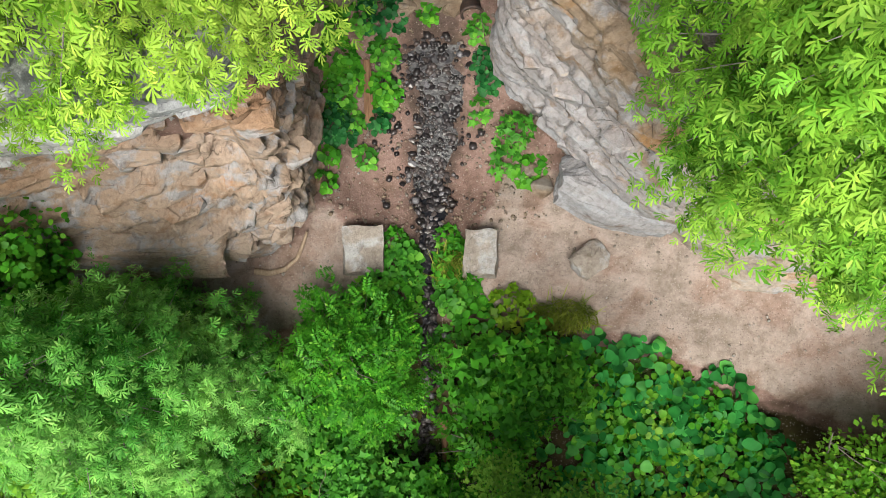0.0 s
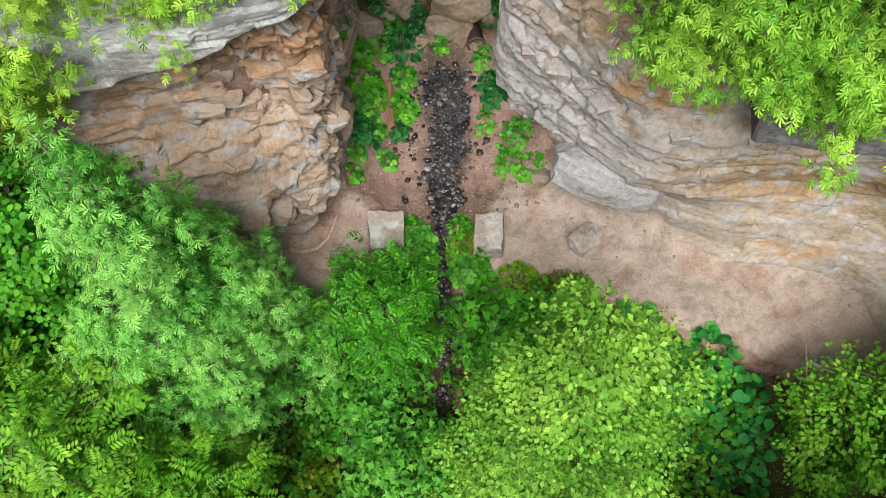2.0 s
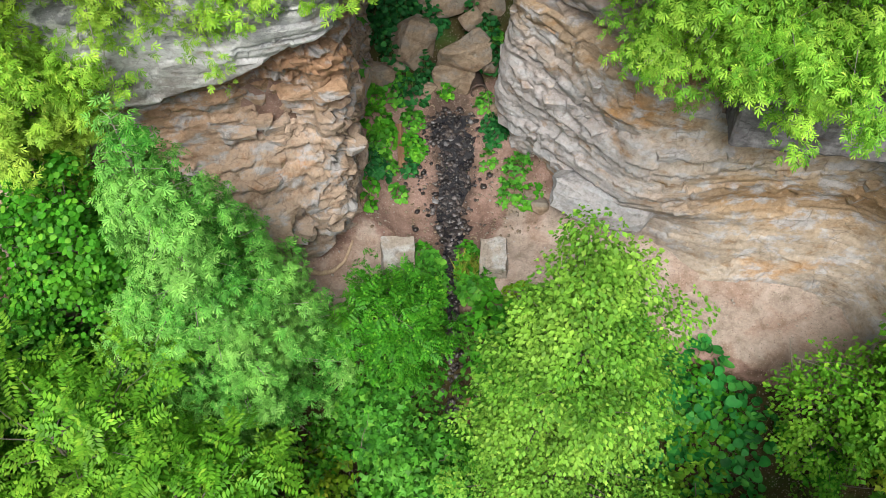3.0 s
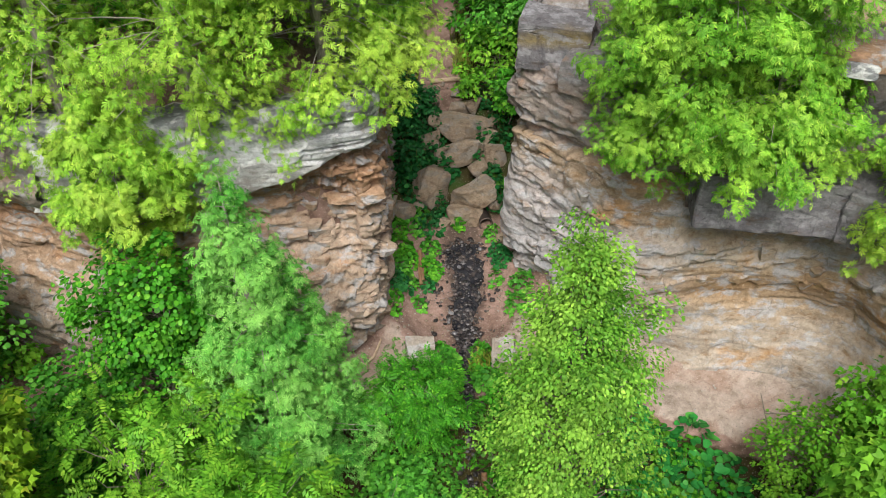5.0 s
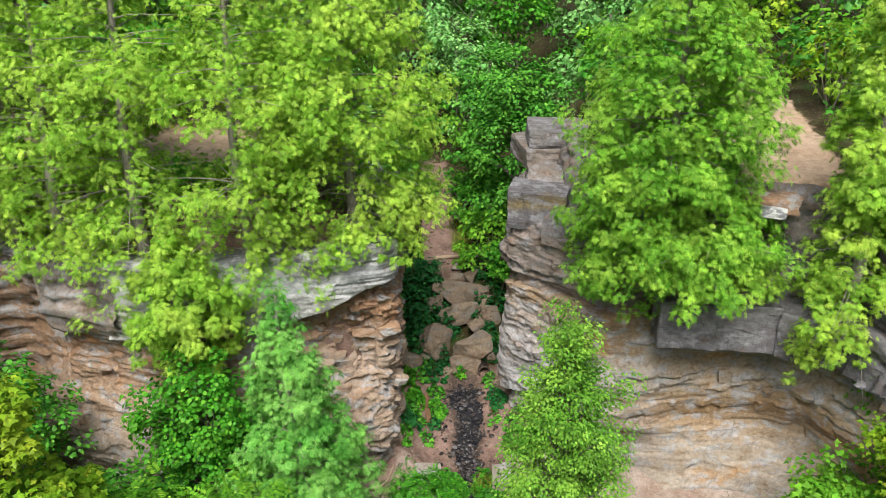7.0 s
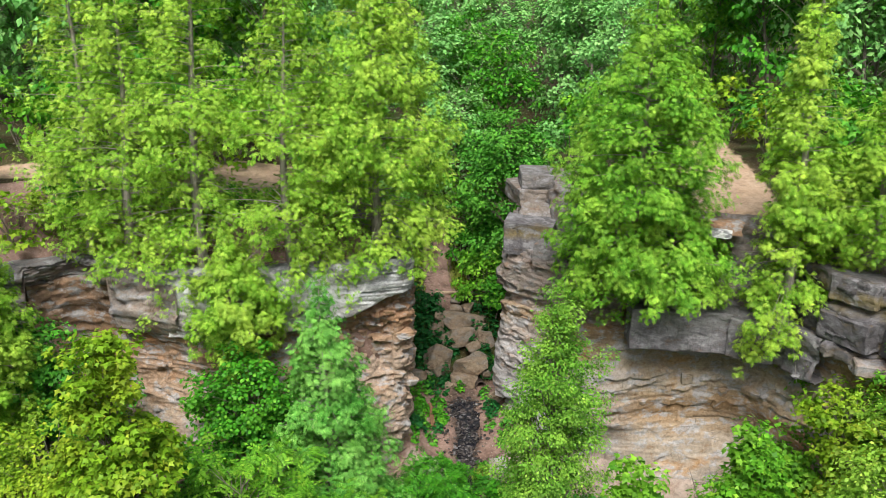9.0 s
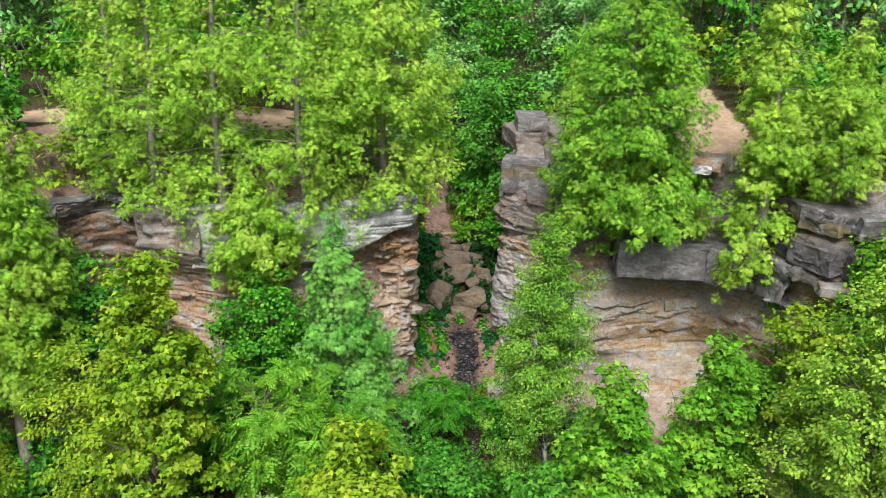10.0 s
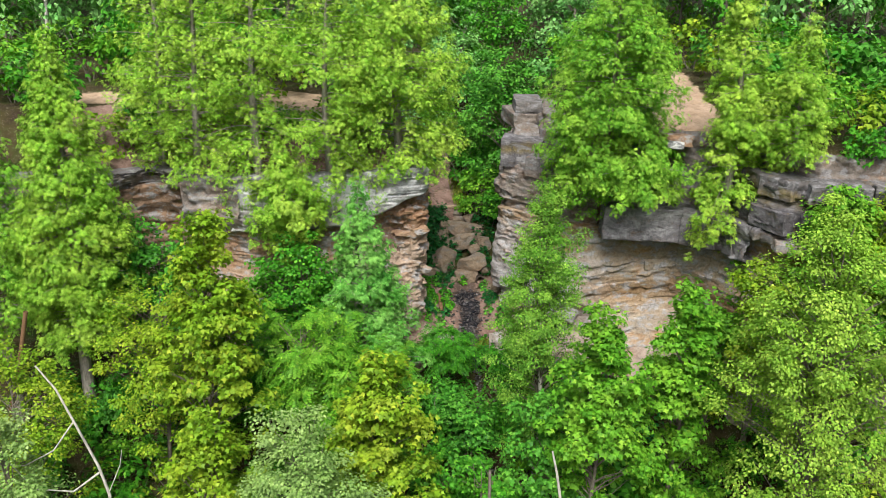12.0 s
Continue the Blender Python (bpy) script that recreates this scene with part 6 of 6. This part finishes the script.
def plank():
    bm = bmesh.new()
    bmesh.ops.create_cube(bm, size=1.0)
    bmesh.ops.subdivide_edges(bm, edges=bm.edges[:], cuts=3, use_grid_fill=True)
    for v in bm.verts:
        c = v.co.copy()
        v.co = Vector((c.x * (0.17 - 0.05 * c.y) + 0.01 * math.sin(c.y * 9), c.y * 1.3, c.z * 0.06 + 0.02 * noise.noise(c * 3)))
    me = bpy.data.meshes.new("plank")
    bm.to_mesh(me)
    bm.free()
    me.materials.append(WOOD_RED)
    ob = new("plank", me)
    ob.matrix_basis = pose(-1.54, 7.65, ground_z(-1.54, 7.65) + 0.1, 14, 0, 3)
    return tagged(ob, "splintered orange plank lying on the gully bank", "plank")


plank()


def drain_pipe():
    top = root("drain_pipe", 0.58, 9.15, 0.42)
    n = 24
    ring = [(math.cos(2 * math.pi * k / n), math.sin(2 * math.pi * k / n)) for k in range(n)]
    rows = [(0.22, 0.0), (0.235, 0.0), (0.235, 0.06), (0.22, 0.07), (0.22, 1.3), (0.19, 1.3), (0.19, 0.0), (0.22, 0.0)]
    v = np.array([(r * cx, d, r * cz) for r, d in rows for cx, cz in ring])
    f = np.array([(i * n + k, i * n + (k + 1) % n, (i + 1) * n + (k + 1) % n, (i + 1) * n + k) for i in range(len(rows) - 1) for k in range(n)])
    mesh_object("pipe_wall", v, f, PIPE, top, smooth=False)
    top.rotation_euler = (radians(-6), 0, radians(8))
    return tagged(top, "dark rusty drain pipe under the boulders", "pipe")


drain_pipe()


# ---- the stream ----
def make_stream():
    ys = np.arange(2.4, 8.75, 0.09)
    side = np.linspace(-1, 1, 9)
    Y, S = np.meshgrid(ys, side, indexing="ij")
    w = 1.1 * stream_w(Y) * (1 + 0.25 * np.sin(Y * 5.1) * np.sign(S) + 0.2 * np.sin(Y * 11 + S))
    X = stream_x(Y) + S * w
    Z = land(stream_x(Y), Y) + 0.075 + 0.004 * wave(X * 12, Y * 9, 3)
    nc = 9
    i = np.arange((len(ys) - 1) * nc).reshape(-1, nc)[:, :-1].ravel()
    ob = mesh_object("stream_water", np.stack([X.ravel(), Y.ravel(), Z.ravel()], 1), np.stack([i, i + 1, i + nc + 1, i + nc], 1), WATER, smooth=True)
    return tagged(ob, "shallow dark stream trickling over stones", "water", kind="structure")


STREAM = make_stream()


def pebble_shape(rng):
    bm = bmesh.new()
    bmesh.ops.create_icosphere(bm, subdivisions=1, radius=1.0)
    v = np.array([p.co[:] for p in bm.verts]) * rng.uniform(0.7, 1.2, (len(bm.verts), 1))
    f = np.array([[q.index for q in p.verts] for p in bm.faces])
    bm.free()
    return v, f


def pebbles(name, xs, ys, sizes, lift, material, label, seed, parent=None):
    rng = np.random.default_rng(seed)
    V, F = [], []
    shapes = [pebble_shape(rng) for _ in range(6)]
    zs = land(xs, ys)
    o = 0
    for k, (px, py, pz, s) in enumerate(zip(xs, ys, zs, sizes)):
        v, f = shapes[k % 6]
        a = rng.uniform(0, 6.28)
        m = np.array([[math.cos(a), -math.sin(a), 0], [math.sin(a), math.cos(a), 0], [0, 0, 1]])
        p = (v * s * np.array([1, rng.uniform(0.6, 1), rng.uniform(0.35, 0.6)])) @ m.T + np.array([px, py, pz + lift])
        V.append(p)
        F.append(f + o)
        o += len(v)
    ob = mesh_object(name, np.concatenate(V), np.concatenate(F), material)
    return tagged(ob, label, "stones", kind="stuff")


rng = np.random.default_rng(5)
sy = np.concatenate([rng.uniform(-1.5, 8.9, 800), rng.uniform(5.4, 8.8, 300)])
sx = stream_x(sy) + rng.normal(0, 0.95, 1100) * stream_w(sy) * (0.9 + 0.5 * np.sin(sy * 3.1) * np.sin(sy * 7.7))
pebbles("stream_stones", sx, sy, rng.uniform(0.025, 0.08, 1100) * rng.choice([0.7, 1, 1.5], 1100), 0.055, PEBBLE, "dark wet stones in the stream bed", 6)
gy = rng.uniform(2.2, 6.4, 1100)
gx = rng.uniform(-9, 9.5, 1100)
ok = (inside(WEST_LINE, gx, gy) < 0.2) & (inside(EAST_LINE, gx, gy) < 0.2) & (np.abs(gx + 0.3) > 0.5)
pebbles("path_gravel", gx[ok], gy[ok], rng.uniform(0.01, 0.032, ok.sum()) * rng.choice([0.6, 1, 1.5], ok.sum()), 0.01, ROCK_GREY, "loose grey stones scattered on the path", 7)


# ---- slabs broken out of the faces ----
def slab_mesh(seed, material):
    r = np.random.default_rng(seed)
    n = 6
    a = np.array([0.5, 1.0, 2.2, 3.6, 4.4, 5.6]) + r.uniform(-0.28, 0.28, n)
    ring = np.stack([np.cos(a) * r.uniform(0.75, 1.1, n) * 0.5, np.sin(a) * r.uniform(0.75, 1.1, n) * 0.5], 1)
    v = [(p[0] * s, p[1] * s, z) for z, s in ((-0.5, 0.9), (0.35, 1.0), (0.5, 0.86)) for p in ring]
    v = np.array(v) + r.normal(0, 0.03, (3 * n, 3))
    me = bpy.data.meshes.new("rock_slab")
    f = [(i * n + k, i * n + (k + 1) % n, (i + 1) * n + (k + 1) % n, (i + 1) * n + k) for i in (0, 1) for k in range(n)]
    me.from_pydata([tuple(p) for p in v], [], f + [tuple(range(2 * n, 3 * n)), tuple(range(n - 1, -1, -1))])
    me.materials.append(material)
    return me


def slabs(parent, V, nrm, count, seed, material, near, low, high, size):
    """Thin broken slabs, half sunk in a rock face."""
    r = np.random.default_rng(seed)
    meshes = [slab_mesh(seed * 10 + k, material) for k in range(7)]
    rows, cols = V.shape[:2]
    made = tries = 0
    while made < count and tries < count * 60:
        tries += 1
        i, j = r.integers(0, rows), r.integers(0, cols)
        p = V[i, j]
        if not (low < p[2] < high and near(p[0], p[1])):
            continue
        ang = math.degrees(math.atan2(nrm[j, 1], nrm[j, 0]))
        s = size * r.uniform(0.5, 1.3)
        ob = new("rock_slab", meshes[made % 7])
        ob.parent = parent
        ob.matrix_basis = pose(p[0] - nrm[j, 0] * 0.15 * s, p[1] - nrm[j, 1] * 0.15 * s, p[2], r.uniform(-9, 9), r.uniform(-4, 14), ang + r.uniform(-35, 35)) @ Matrix.Diagonal((s * 0.9, s * r.uniform(0.8, 1.6), s * r.uniform(0.25, 0.6), 1))
        made += 1


slabs(WEST, WEST_V, WEST_N, 70, 21, ROCK_WEST, lambda x, y: x > -5 and y < 11, -0.4, 6.1, 0.55)
slabs(EAST, EAST_V, EAST_N, 26, 22, ROCK_EAST, lambda x, y: x < 3.6 and y < 10.5, 0.8, 4.3, 0.6)
slabs(EAST, EAST_V, EAST_N, 10, 23, ROCK_EAST, lambda x, y: 3.6 < x < 9.6, 1.9, 3.6, 0.5)


# bark, twigs and broken stone on the gully floor
dy = np.concatenate([rng.uniform(4.9, 9.4, 1300), rng.uniform(13.6, 19, 500)])
dx = rng.uniform(-2.3, 2.2, 1800)
ok = (inside(WEST_LINE, dx, dy) < 0.1) & (inside(EAST_LINE, dx, dy) < 0.1) & (np.abs(dx - stream_x(dy)) > stream_w(dy) * 0.8)
pebbles("gully_debris", dx[ok], dy[ok], rng.uniform(0.01, 0.035, ok.sum()) * rng.choice([0.6, 1, 1.8], ok.sum()) * np.where(dy[ok] > 9.4, 1.8, 1.0), 0.02, ROCK_BROWN, "brown broken stone and litter on the gully floor", 8)


# the larger stones of the stream bed, one by one
def stream_stone_meshes():
    r = np.random.default_rng(17)
    out = []
    for _ in range(6):
        v, f = pebble_shape(r)
        me = bpy.data.meshes.new("stone")
        me.from_pydata([tuple(p) for p in v], [], [tuple(int(i) for i in q) for q in f])
        me.materials.append(PEBBLE_SINGLE)
        out.append(me)
    return out


stone_meshes = stream_stone_meshes()
for k in range(170):
    py = rng.uniform(4.4, 8.8)
    px = float(stream_x(py)) + rng.normal(0, 0.65) * float(stream_w(py))
    s = rng.uniform(0.04, 0.12)
    ob = new("stone", stone_meshes[k % 6])
    ob.parent = STREAM
    ob.matrix_basis = pose(px, py, ground_z(px, py) + 0.075, rng.uniform(-15, 15), rng.uniform(-15, 15), rng.uniform(0, 360)) @ Matrix.Diagonal((s, s * rng.uniform(0.6, 1.0), s * rng.uniform(0.15, 0.32), 1))
